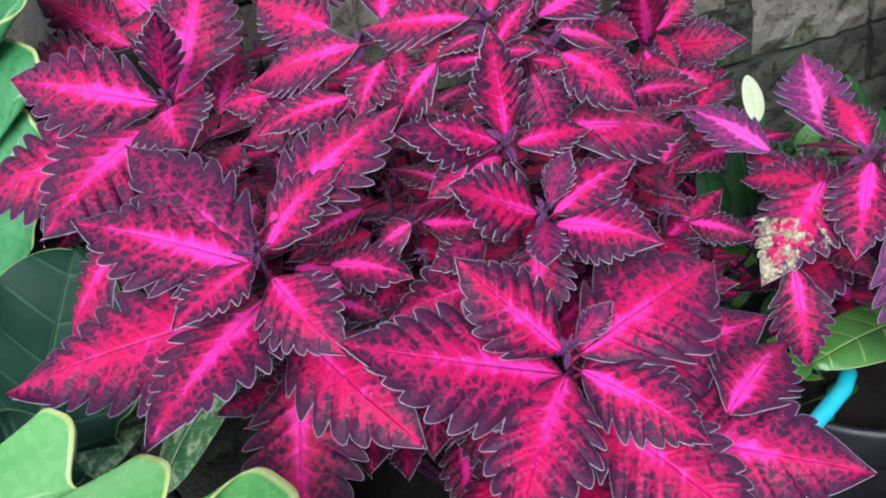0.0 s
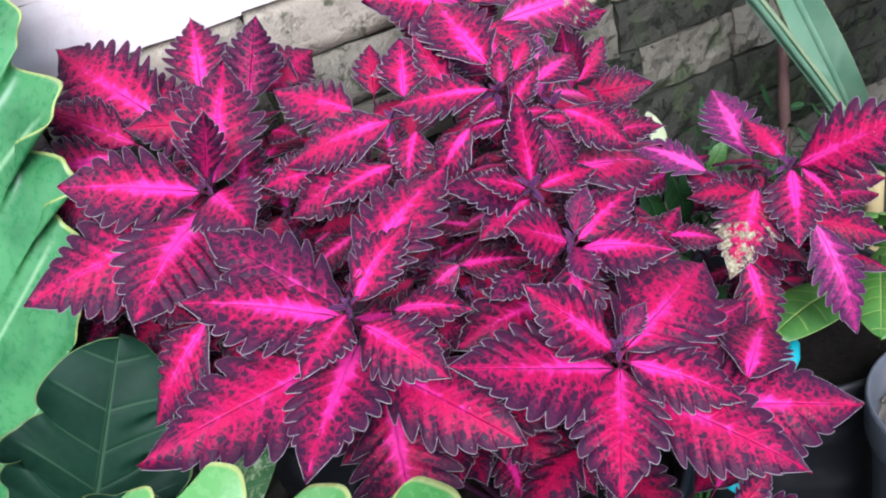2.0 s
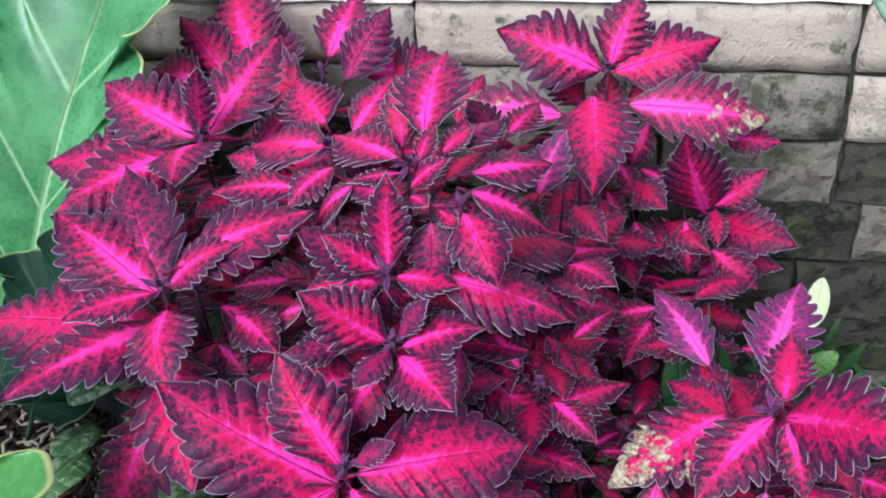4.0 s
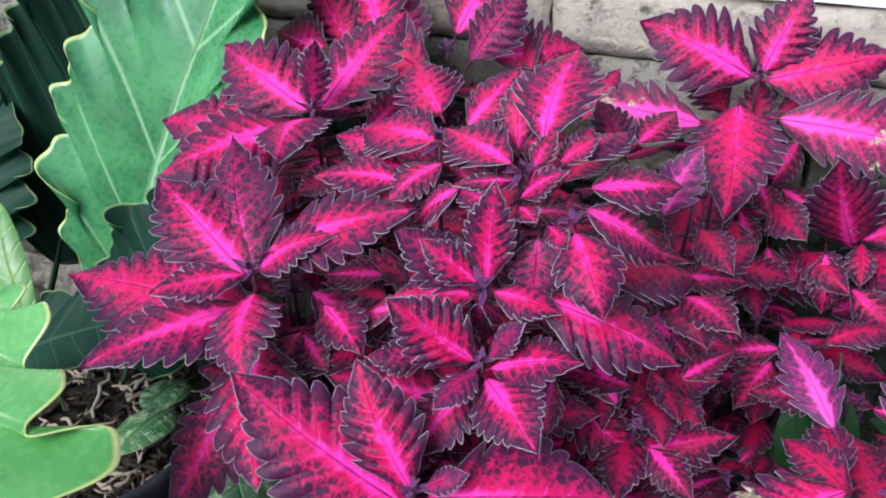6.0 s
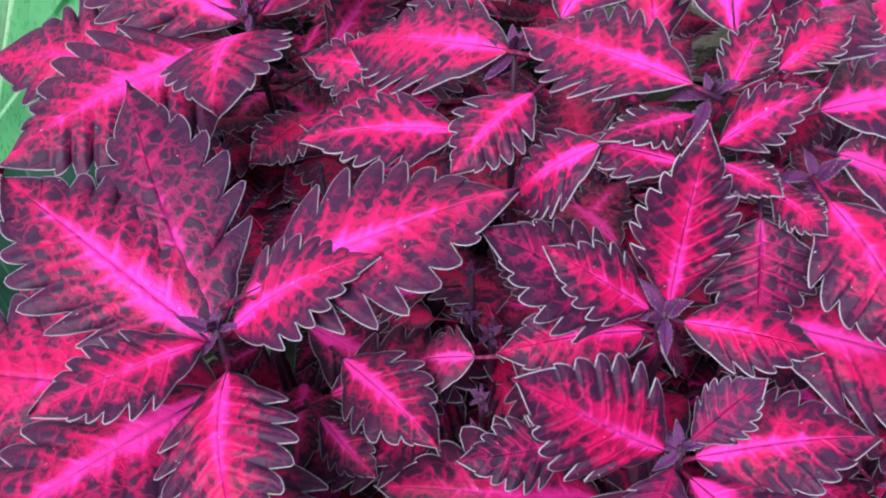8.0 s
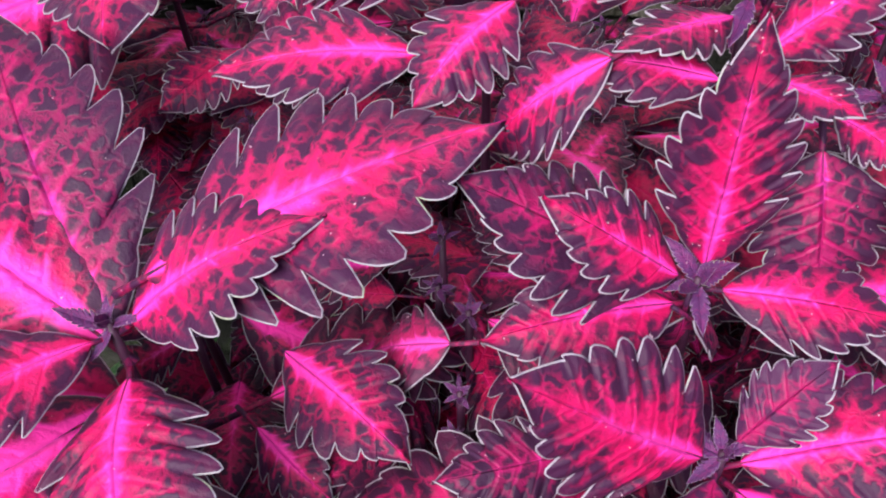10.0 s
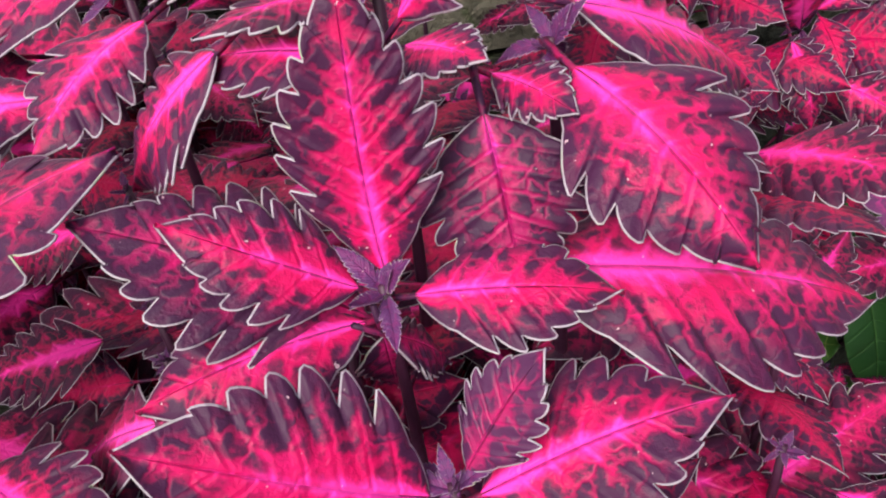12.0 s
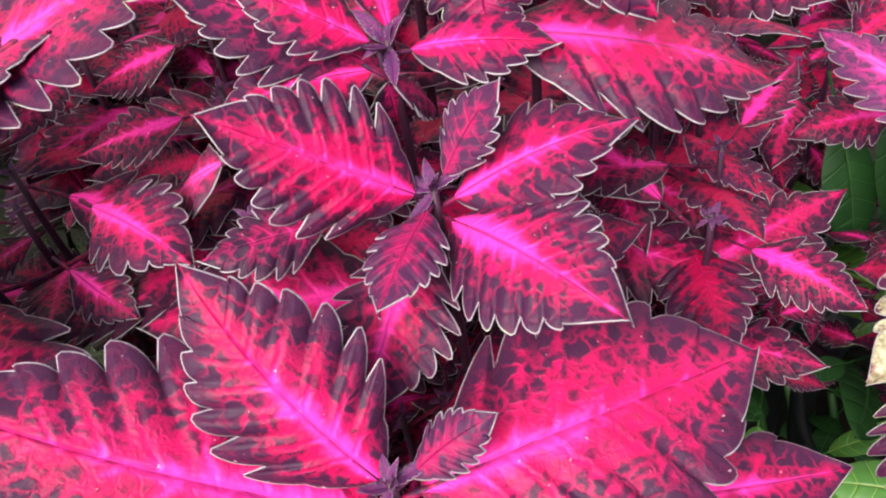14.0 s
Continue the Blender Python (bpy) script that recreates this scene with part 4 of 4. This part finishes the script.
shoot(second, (-0.060, 0.735, 0.810), (-0.06, 0.72, 0.48), [
    (-0.066, 0.772, 0.811, -0.044, 0.830, 0.868, 0.77, 0.06, 0, 0),
    (-0.113, 0.701, 0.825, -0.171, 0.806, 0.886, 0.68, 0.06, 0, 0),
    (-0.017, 0.738, 0.804, 0.056, 0.788, 0.806, 0.72, 0.06, 0, 0),
    (-0.097, 0.700, 0.798, -0.112, 0.760, 0.861, 0.70, 0.06, 0, 2),
    (-0.057, 0.680, 0.804, -0.145, 0.700, 0.828, 0.70, 0.06, 0, 2),
    (0.021, 0.740, 0.798, -0.011, 0.780, 0.824, 0.70, 0.06, 0, 2),
    (-0.032, 0.720, 0.805, 0.007, 0.760, 0.865, 0.70, 0.06, 0, 5),
    (0.080, 0.700, 0.773, 0.101, 0.740, 0.807, 0.70, 0.06, 0, 2),
    (-0.161, 0.680, 0.815, -0.238, 0.720, 0.811, 0.66, 0.06, 0, 0),
], 22, 5, 1.0, 0.03)

third = thing("coleus_plant", (0.25, 0.715, 0.44), "tall coleus with faded and worn pink leaves against the brick wall", "plant", "coleus plants")
shoot(main, (0.104, 0.247, 0.600), (0.12, 0.38, 0.46), [
    (0.098, 0.249, 0.590, 0.030, 0.273, 0.590, 0.57, 0.06, 0, 0),
    (0.109, 0.244, 0.590, 0.160, 0.215, 0.585, 0.57, 0.06, 0, 0),
    (0.100, 0.244, 0.587, 0.081, 0.226, 0.570, 0.57, 0.06, 0, 0),
    (0.109, 0.247, 0.593, 0.142, 0.250, 0.610, 0.57, 0.06, 0, 2),
    (-0.065, 0.477, 0.700, -0.134, 0.564, 0.690, 0.61, 0.06, 0, 2),
    (-0.077, 0.487, 0.690, -0.134, 0.524, 0.680, 0.61, 0.06, 0, 0),
    (-0.050, 0.451, 0.680, -0.084, 0.451, 0.660, 0.61, 0.06, 0, 0),
    (-0.078, 0.451, 0.700, -0.104, 0.431, 0.690, 0.61, 0.06, 0, 0),
    (0.136, 0.405, 0.732, 0.138, 0.385, 0.700, 0.52, 0.05, 0, 3),
], 18, 3, 0.4, 0.04)
shoot(third, (0.216, 0.750, 0.814), (0.25, 0.72, 0.44), [
    (0.210, 0.751, 0.810, 0.110, 0.755, 0.846, 0.73, 0.06, 0, 0),
    (0.218, 0.752, 0.815, 0.243, 0.774, 0.880, 0.78, 0.05, 0, 0),
    (0.222, 0.751, 0.809, 0.315, 0.756, 0.840, 0.73, 0.06, 0, 0),
    (0.237, 0.718, 0.789, 0.365, 0.729, 0.775, 0.53, 0.10, 0, 3),
    (0.204, 0.719, 0.796, 0.211, 0.610, 0.745, 0.62, 0.12, 0, 0),
    (0.179, 0.689, 0.787, 0.078, 0.690, 0.795, 0.53, 0.10, 0, 3),
    (0.195, 0.775, 0.766, 0.146, 0.790, 0.805, 0.63, 0.06, 0, 2),
    (0.237, 0.775, 0.771, 0.268, 0.790, 0.798, 0.63, 0.06, 0, 2),
    (0.257, 0.750, 0.760, 0.242, 0.730, 0.717, 0.63, 0.06, 0, 0),
    (0.326, 0.750, 0.749, 0.379, 0.740, 0.748, 0.61, 0.06, 0, 0),
], 31, 6, 0.2, 0.05)
shoot(third, (0.324, 0.754, 0.665), (0.27, 0.72, 0.44), [
    (0.323, 0.751, 0.664, 0.285, 0.686, 0.776, 0.48, 0.06, 0, 0),
    (0.329, 0.750, 0.659, 0.398, 0.691, 0.667, 0.61, 0.10, 0, 2),
    (0.205, 0.700, 0.657, 0.223, 0.675, 0.632, 0.63, 0.12, 0, 8),
    (0.250, 0.700, 0.679, 0.263, 0.675, 0.646, 0.63, 0.12, 0, 8),
    (0.296, 0.700, 0.682, 0.302, 0.675, 0.638, 0.63, 0.12, 0, 8),
    (0.323, 0.700, 0.653, 0.366, 0.675, 0.627, 0.63, 0.12, 0, 8),
    (0.222, 0.700, 0.710, 0.237, 0.675, 0.681, 0.63, 0.12, 0, 8),
    (0.221, 0.762, 0.750, 0.216, 0.780, 0.802, 0.67, 0.05, 0, 2),
    (0.326, 0.740, 0.680, 0.370, 0.740, 0.722, 0.63, 0.06, 0, 0),
    (0.326, 0.735, 0.678, 0.329, 0.700, 0.656, 0.63, 0.06, 0, 2),
], 32, 4, 0.9, 0.02)

fourth = thing("coleus_plant", (0.40, 0.50, 0.43), "small coleus with insect-damaged pink leaves in a black pot", "plant", "coleus plants")
shoot(fourth, (0.340, 0.436, 0.682), (0.39, 0.50, 0.43), [
    (0.348, 0.433, 0.678, 0.400, 0.360, 0.735, 0.60, 0.08, 0, 0),
    (0.340, 0.432, 0.678, 0.290, 0.375, 0.649, 0.60, 0.10, 0, 0),
    (0.349, 0.430, 0.676, 0.360, 0.397, 0.641, 0.62, 0.10, 0, 0),
    (0.347, 0.486, 0.668, 0.377, 0.574, 0.700, 0.56, 0.05, 0, 6),
    (0.350, 0.452, 0.676, 0.362, 0.515, 0.692, 0.56, 0.06, 0, 0),
    (0.313, 0.444, 0.666, 0.236, 0.393, 0.638, 0.60, 0.10, 0, 4),
    (0.338, 0.405, 0.637, 0.330, 0.350, 0.553, 0.48, 0.08, 0, 6),
    (0.270, 0.411, 0.630, 0.262, 0.376, 0.566, 0.58, 0.08, 0, 0),
    (0.306, 0.500, 0.665, 0.265, 0.563, 0.688, 0.52, 0.06, 0, 6),
    (0.312, 0.471, 0.640, 0.300, 0.524, 0.660, 0.57, 0.08, 0, 2),
    (0.318, 0.452, 0.655, 0.275, 0.490, 0.655, 0.57, 0.08, 0, 2),
    (0.283, 0.424, 0.610, 0.268, 0.384, 0.580, 0.61, 0.08, 0, 2),
], 41, 5, 0.5, 0.03)
# weak shoots in the shade between the two bushes
shoot(third, (0.235, 0.688, 0.565), (0.25, 0.72, 0.44), [
    (0.228, 0.683, 0.564, 0.208, 0.654, 0.560, 0.58, 0.06, 0, 8),
    (0.230, 0.681, 0.561, 0.229, 0.632, 0.535, 0.46, 0.08, 0, 8),
    (0.245, 0.694, 0.566, 0.287, 0.713, 0.565, 0.44, 0.06, 0, 8),
    (0.244, 0.687, 0.561, 0.275, 0.667, 0.545, 0.48, 0.06, 0, 8),
], 33, 0, 0.4, 0.03, 0.5)
shoot(third, (0.288, 0.640, 0.600), (0.26, 0.71, 0.44), [
    (0.292, 0.645, 0.600, 0.303, 0.674, 0.603, 0.56, 0.06, 0, 2),
    (0.294, 0.639, 0.600, 0.328, 0.610, 0.608, 0.50, 0.06, 0, 2),
    (0.286, 0.636, 0.597, 0.283, 0.610, 0.583, 0.58, 0.08, 0, 2),
    (0.292, 0.635, 0.598, 0.306, 0.606, 0.588, 0.56, 0.08, 0, 2),
    (0.292, 0.622, 0.580, 0.298, 0.586, 0.566, 0.54, 0.06, 0, 8),
], 34, 0, 0.9, 0.03, 0.5)
shoot(main, (0.168, 0.505, 0.652), (0.10, 0.50, 0.46), [
    (0.173, 0.501, 0.645, 0.199, 0.492, 0.602, 0.50, 0.06, 0, 8),
    (0.163, 0.500, 0.646, 0.150, 0.470, 0.620, 0.55, 0.06, 0, 8),
    (0.172, 0.508, 0.650, 0.205, 0.530, 0.645, 0.55, 0.06, 0, 8),
], 19, 1, 0.4, 0.03, 0.6)
shoot(main, (0.240, 0.552, 0.553), (0.12, 0.50, 0.46), [
    (0.242, 0.553, 0.551, 0.266, 0.566, 0.551, 0.56, 0.06, 0, 2),
    (0.237, 0.548, 0.551, 0.214, 0.530, 0.545, 0.56, 0.06, 0, 8),
    (0.242, 0.548, 0.550, 0.255, 0.520, 0.540, 0.56, 0.06, 0, 8),
    (0.238, 0.556, 0.551, 0.225, 0.580, 0.552, 0.56, 0.06, 0, 2),
], 20, 0, 0.7, 0.03, 0.5)

# low side shoots that fill the bushes
for plant, lo, hi, n, seed, size in ((main, (-0.08, 0.38), (0.20, 0.64), 54, 71, 0.8), (second, (-0.24, 0.55), (0.10, 0.79), 34, 72, 0.8),
                               (third, (0.10, 0.60), (0.30, 0.78), 9, 73, 0.7), (fourth, (0.30, 0.42), (0.44, 0.58), 9, 74, 0.7),
                                     (third, (0.17, 0.44), (0.35, 0.66), 18, 75, 0.42)):
    rng = np.random.default_rng(seed)
    root = Vector(plant.matrix_basis.translation)
    for k in range(n):
        x, y = rng.uniform(lo[0], hi[0]), rng.uniform(lo[1], hi[1])
        p = Vector((x, y, 0.7))
        p.z = canopy(p) - rng.uniform(0.065, 0.13) if size > 0.5 else rng.uniform(0.52, 0.62)
        foot = Vector((root.x + (x - root.x) * 0.3, root.y + (y - root.y) * 0.3, root.z))
        shoot(plant, p, foot, [], seed * 100 + k, 4, rng.uniform(0, 3), 0.006, size)

# large wavy green plant
wavy = thing("wavy_leaf_plant", (-0.46, 0.50, GROUND), "large green plant with broad ruffled leaves and pale veins", "plant")
wavy_leaf(wavy, (-0.405, 0.60, 0.50), (-0.225, 0.80, 1.00), 0.230, WAVY, 51, up=(-0.2, -0.8, 0.0), stalk=0.2, fold=26, sweep=2.0, p0=0.46, p1=0.42, waves=9, sway=0.19, lift=0.009)
wavy_leaf(wavy, (-0.312, 0.350, 0.728), (-0.040, 0.112, 0.712), 0.130, WAVY_FRESH, 52, waves=7, sway=0.22, lift=0.008, bow=0.02, stalk=0.1, fold=12, sweep=1.9, p0=0.36, p1=0.48,
          lobes=((0.07, 0.030, 0.15, 0.006), (0.21, 0.034, 0.24, 0.009), (0.355, 0.038, 0.34, 0.011), (0.515, 0.048, 0.36, 0.004), (0.665, 0.040, 0.80, -0.014), (0.82, 0.055, 0.42, 0.004), (0.925, 0.030, 0.25, -0.004)))
# lower and rear leaves, with the shade they stand in put into their colour
wavy_leaf(wavy, (-0.345, 0.535, 0.50), (-0.212, 0.570, 0.715), 0.130, WAVY_SHADED, 53, up=(0.1, -0.75, 0.5), waves=6, sway=0.15, lift=0.012, stalk=0.2, fold=8)
wavy_leaf(wavy, (-0.56, 0.66, 0.50), (-0.40, 0.80, 0.93), 0.21, WAVY_SHADED, 54, up=(0.3, -0.8, 0.0), waves=13, sway=0.10, lift=0.009, stalk=0.2, fold=15, sweep=2.2)
wavy_leaf(wavy, (-0.60, 0.48, 0.42), (-0.60, 0.66, 0.76), 0.18, WAVY_SHADED, 55, up=(0.5, -0.8, 0.2), waves=10, sway=0.12, lift=0.010, stalk=0.2, fold=15)
wavy_leaf(wavy, (-0.40, 0.42, 0.56), (-0.225, 0.455, 0.645), 0.085, WAVY_SHADED, 56, up=(0.0, -0.4, 0.9), waves=5, sway=0.22, lift=0.012, stalk=0.1, fold=6)

plain_leaf(wavy, (-0.385, 0.47, 0.575), (-0.455, 0.53, 0.675), 0.034, LIME, 58, up=(0.3, -0.7, 0.4), stalk=0.08)

# flecked plant in the pot at the side
fleck = thing("flecked_leaf_plant", (-0.30, 0.46, 0.46), "low plant with dark green leaves flecked pale green", "plant")
for k, (b, t, w) in enumerate((((-0.111, 0.451, 0.530), (-0.108, 0.347, 0.535), 0.062), ((-0.250, 0.485, 0.510), (-0.253, 0.412, 0.515), 0.050), ((-0.233, 0.563, 0.560), (-0.254, 0.491, 0.565), 0.052), ((-0.267, 0.529, 0.505), (-0.272, 0.472, 0.510), 0.045),
                               ((-0.17, 0.46, 0.52), (-0.07, 0.36, 0.54), 0.055), ((-0.22, 0.50, 0.52), (-0.13, 0.56, 0.58), 0.055))):
    plain_leaf(fleck, b, t, w, FLECK, 60 + k)

# lime plant below the small coleus
lime = thing("lime_leaf_plant", (0.44, 0.44, 0.43), "small plant with bright lime green pointed leaves", "plant")
for k, (p, t, w, mat) in enumerate((((0.42, 0.43, 0.515), (0.285, 0.405, 0.535), 0.060, LIME), ((0.44, 0.42, 0.53), (0.36, 0.35, 0.53), 0.050, LIME),
                                    ((0.47, 0.45, 0.55), (0.425, 0.415, 0.60), 0.050, LIME), ((0.47, 0.45, 0.53), (0.43, 0.37, 0.58), 0.045, LIME), ((0.47, 0.46, 0.50), (0.52, 0.40, 0.53), 0.05, LIME))):
    plain_leaf(lime, p, t, w, mat, 80 + k)
sprig = thing("variegated_sprig", (0.36, 0.66, GROUND), "thin green sprig with cream and lime pointed leaves", "plant")
for k, (p, t, w, mat) in enumerate((((0.436, 0.740, 0.545), (0.452, 0.789, 0.578), 0.024, CREAM), ((0.407, 0.62, 0.575), (0.430, 0.62, 0.602), 0.020, LIME),
                                    ((0.315, 0.57, 0.640), (0.325, 0.56, 0.560), 0.034, FERN), ((0.29, 0.58, 0.62), (0.30, 0.56, 0.55), 0.030, FERN),
                                    ((0.27, 0.66, 0.50), (0.30, 0.60, 0.545), 0.045, LIME), ((0.30, 0.63, 0.48), (0.325, 0.55, 0.52), 0.040, LIME),
                                    ((0.31, 0.54, 0.47), (0.28, 0.47, 0.50), 0.040, FERN), ((0.25, 0.55, 0.46), (0.22, 0.49, 0.50), 0.035, FERN))):
    plain_leaf(sprig, p, t, w, mat, 90 + k, up=(0, -0.7, 0.7))
weed = thing("green_foliage_plant", (0.27, 0.53, GROUND), "low leafy green plant growing in the shade between the pots", "plant")
rng = np.random.default_rng(19)
for k in range(70):
    x, y = rng.uniform(0.17, 0.36), rng.uniform(0.40, 0.66)
    z = rng.uniform(0.40, 0.52)
    a = rng.uniform(0, 6.28)
    size = rng.uniform(0.025, 0.05)
    plain_leaf(weed, (x, y, z), (x + size * math.cos(a), y + size * math.sin(a), z + rng.uniform(-0.01, 0.03)), size * rng.uniform(0.35, 0.55),
               (FERN, FERN, FERN, LIME)[int(rng.integers(4))], 300 + k, up=(0, -0.4, 1))
for k in range(7):
    x, y = 0.20 + 0.022 * k, 0.46 + 0.16 * rng.uniform()
    v, f = tube(bent((0.27, 0.53, GROUND), (x, y, 0.47), (0.02, -0.02, 0)), 0.0025, 6)
    part("stem", mesh_of("stem", v, f, None, FERN), weed)
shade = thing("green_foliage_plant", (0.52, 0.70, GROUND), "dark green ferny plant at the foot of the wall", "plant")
for k in range(150):
    x, y = rng.uniform(0.38, 0.68), rng.uniform(0.62, 0.81)
    z = rng.uniform(0.36, 0.53)
    a = rng.uniform(0, 6.28)
    size = rng.uniform(0.012, 0.028)
    plain_leaf(shade, (x, y, z), (x + size * math.cos(a), y + size * math.sin(a), z + rng.uniform(-0.01, 0.04)), size * rng.uniform(0.3, 0.45),
               FERN, 400 + k, up=(0, -0.6, 0.8))
for k in range(9):
    v, f = tube(bent((0.52, 0.70, GROUND), (0.40 + 0.03 * k, 0.66 + 0.12 * rng.uniform(), 0.48), (0.02, -0.02, 0)), 0.0022, 6)
    part("stem", mesh_of("stem", v, f, None, FERN), shade)
v, f = tube(bent((0.36, 0.66, GROUND), (0.41, 0.655, 0.57), (0.02, -0.02, 0)), 0.003, 6)
part("stem", mesh_of("stem", v, f, None, FERN), sprig)

# agave-like plant at the wall
aloe = thing("agave_plant", (0.72, 0.66, GROUND), "grey-green agave with thick channelled leaves and small edge teeth", "plant")


def strap(base, tip, width, seed, fold, up, bow=0.03):
    rng = np.random.default_rng(seed)
    length = (Vector(tip) - Vector(base)).length
    v, f, uv = blade(length, width, 34, 0.035, bow, rng, p0=0.30, p1=0.55, per=4, cup=-0.02, quilt=0.0, petiole=0.06, fold=radians(fold))
    thicken(part("leaf", mesh_of("strap", v, f, uv, ALOE), aloe, leaf_pose(base, tip, 0, up)), 0.006)


strap((0.762, 0.698, 0.403), (0.378, 0.720, 0.948), 0.017, 91, 20, (-0.75, -0.35, 0.1), -0.02)
strap((0.800, 0.750, 0.40), (0.585, 0.745, 0.80), 0.058, 95, 18, (-0.45, -0.85, 0.1))
strap((0.72, 0.60, 0.40), (0.74, 0.50, 0.78), 0.11, 92, 20, (-0.2, -1, 0.3))
strap((0.80, 0.64, 0.40), (0.86, 0.72, 0.95), 0.11, 94, 25, (-0.3, -0.9, 0.1))

# odds and ends between the pots
hose = thing("garden_hose", (0.33, 0.40, 0.47), "loop of turquoise plastic garden hose over a black pot", "hose")
loop = [Vector(p) for p in ((0.19, 0.35, 0.455), (0.225, 0.36, 0.475), (0.252, 0.374, 0.492), (0.284, 0.386, 0.502), (0.308, 0.398, 0.506),
                            (0.322, 0.412, 0.504), (0.330, 0.430, 0.496), (0.334, 0.450, 0.480), (0.336, 0.470, 0.455))]
v, f = tube(loop, 0.0065, 12)
part("hose_loop", mesh_of("hose_loop", v, f, None, HOSE), hose)
cane = thing("dry_cane", (0.585, 0.55, GROUND), "dry yellow cane standing between the pots", "cane")
v, f = tube(bent((0.585, 0.55, GROUND), (0.582, 0.55, 0.52), (0.004, 0, 0)), 0.010, 10)
part("cane", mesh_of("cane", v, f, None, BAMBOO), cane)
stalk = thing("brown_stalk", (0.645, 0.75, GROUND), "thin purplish brown dry stalk against the wall", "stalk")
v, f = tube(bent((0.645, 0.75, GROUND), (0.64, 0.75, 0.655), (0.004, 0, 0)), [0.003, 0.003, 0.003, 0.0035, 0.006, 0.008, 0.008, 0.0065, 0.0015], 8)
part("stalk", mesh_of("stalk", v, f, None, DRYSTEM), stalk)
tray = thing("teal_tray", (0.28, 0.61, 0.46), "dark teal plastic dish among the stems", "dish")
v, f = lathe([(0.001, 0.0), (0.045, 0.0), (0.06, 0.04), (0.063, 0.04), (0.063, 0.045), (0.058, 0.045), (0.044, 0.006), (0.001, 0.006)], 32)
part("dish", mesh_of("dish", v, f, None, TEAL), tray, Matrix.Translation((0.28, 0.61, 0.46)) @ Matrix.Scale(0.6, 4))


def litter(name, label, centre, radius, z, n, seed, material, length, thick, curly=False):
    """Loose dry bits lying about, as one piece of stuff."""
    rng = np.random.default_rng(seed)
    verts, faces = [], []
    for k in range(n):
        r, w = radius * math.sqrt(rng.uniform()), rng.uniform(0, 6.28)
        p = Vector((centre[0] + r * math.cos(w), centre[1] + r * math.sin(w), z + rng.uniform(0.0, 0.006)))
        a = rng.uniform(0, 6.28)
        d = Vector((math.cos(a), math.sin(a), rng.uniform(-0.15, 0.15))) * rng.uniform(0.3, 1.0) * length
        side = Vector((-d.y, d.x, 0)) * rng.uniform(-0.35, 0.35)
        path, size = bent(p - d * 0.5, p + d * 0.5, side, 4), 1.0
        if curly:
            path, size = [p], rng.uniform(0.45, 1.5)
            for i in range(6):
                a += rng.uniform(-0.9, 0.9)
                path.append(path[-1] + Vector((math.cos(a), math.sin(a), rng.uniform(-0.30, 0.30))) * d.length / 6)
        tv, tf = tube(path, [thick * size * (0.5 + 0.5 * math.sin(0.4 + 2.5 * i / len(path))) for i in range(len(path))], 5)
        o = len(verts)
        verts += tv
        faces += [tuple(o + q for q in f) for f in tf]
    return tagged(new(name, mesh_of(name, verts, faces, None, material)), label, "mulch", kind="stuff")


litter("dry_roots", "pale dry roots and twigs on the potting soil", (-0.36, 0.46), 0.135, 0.466, 150, 5, TWIG, 0.070, 0.0019, True)
litter("bark_mulch", "dark brown fibres and bark bits on the potting soil", (-0.36, 0.46), 0.135, 0.464, 420, 15, BARK, 0.045, 0.0022, True)
litter("gravel_bits", "coarse brown bark and gravel in the grey pot", (0.405, 0.285), 0.075, 0.446, 260, 6, GRAVEL, 0.010, 0.0028)
litter("ground_litter", "dry twigs and leaf bits on the ground", (0.15, 0.50), 0.75, GROUND + 0.012, 400, 7, TWIG, 0.05, 0.0016)

back_wall()
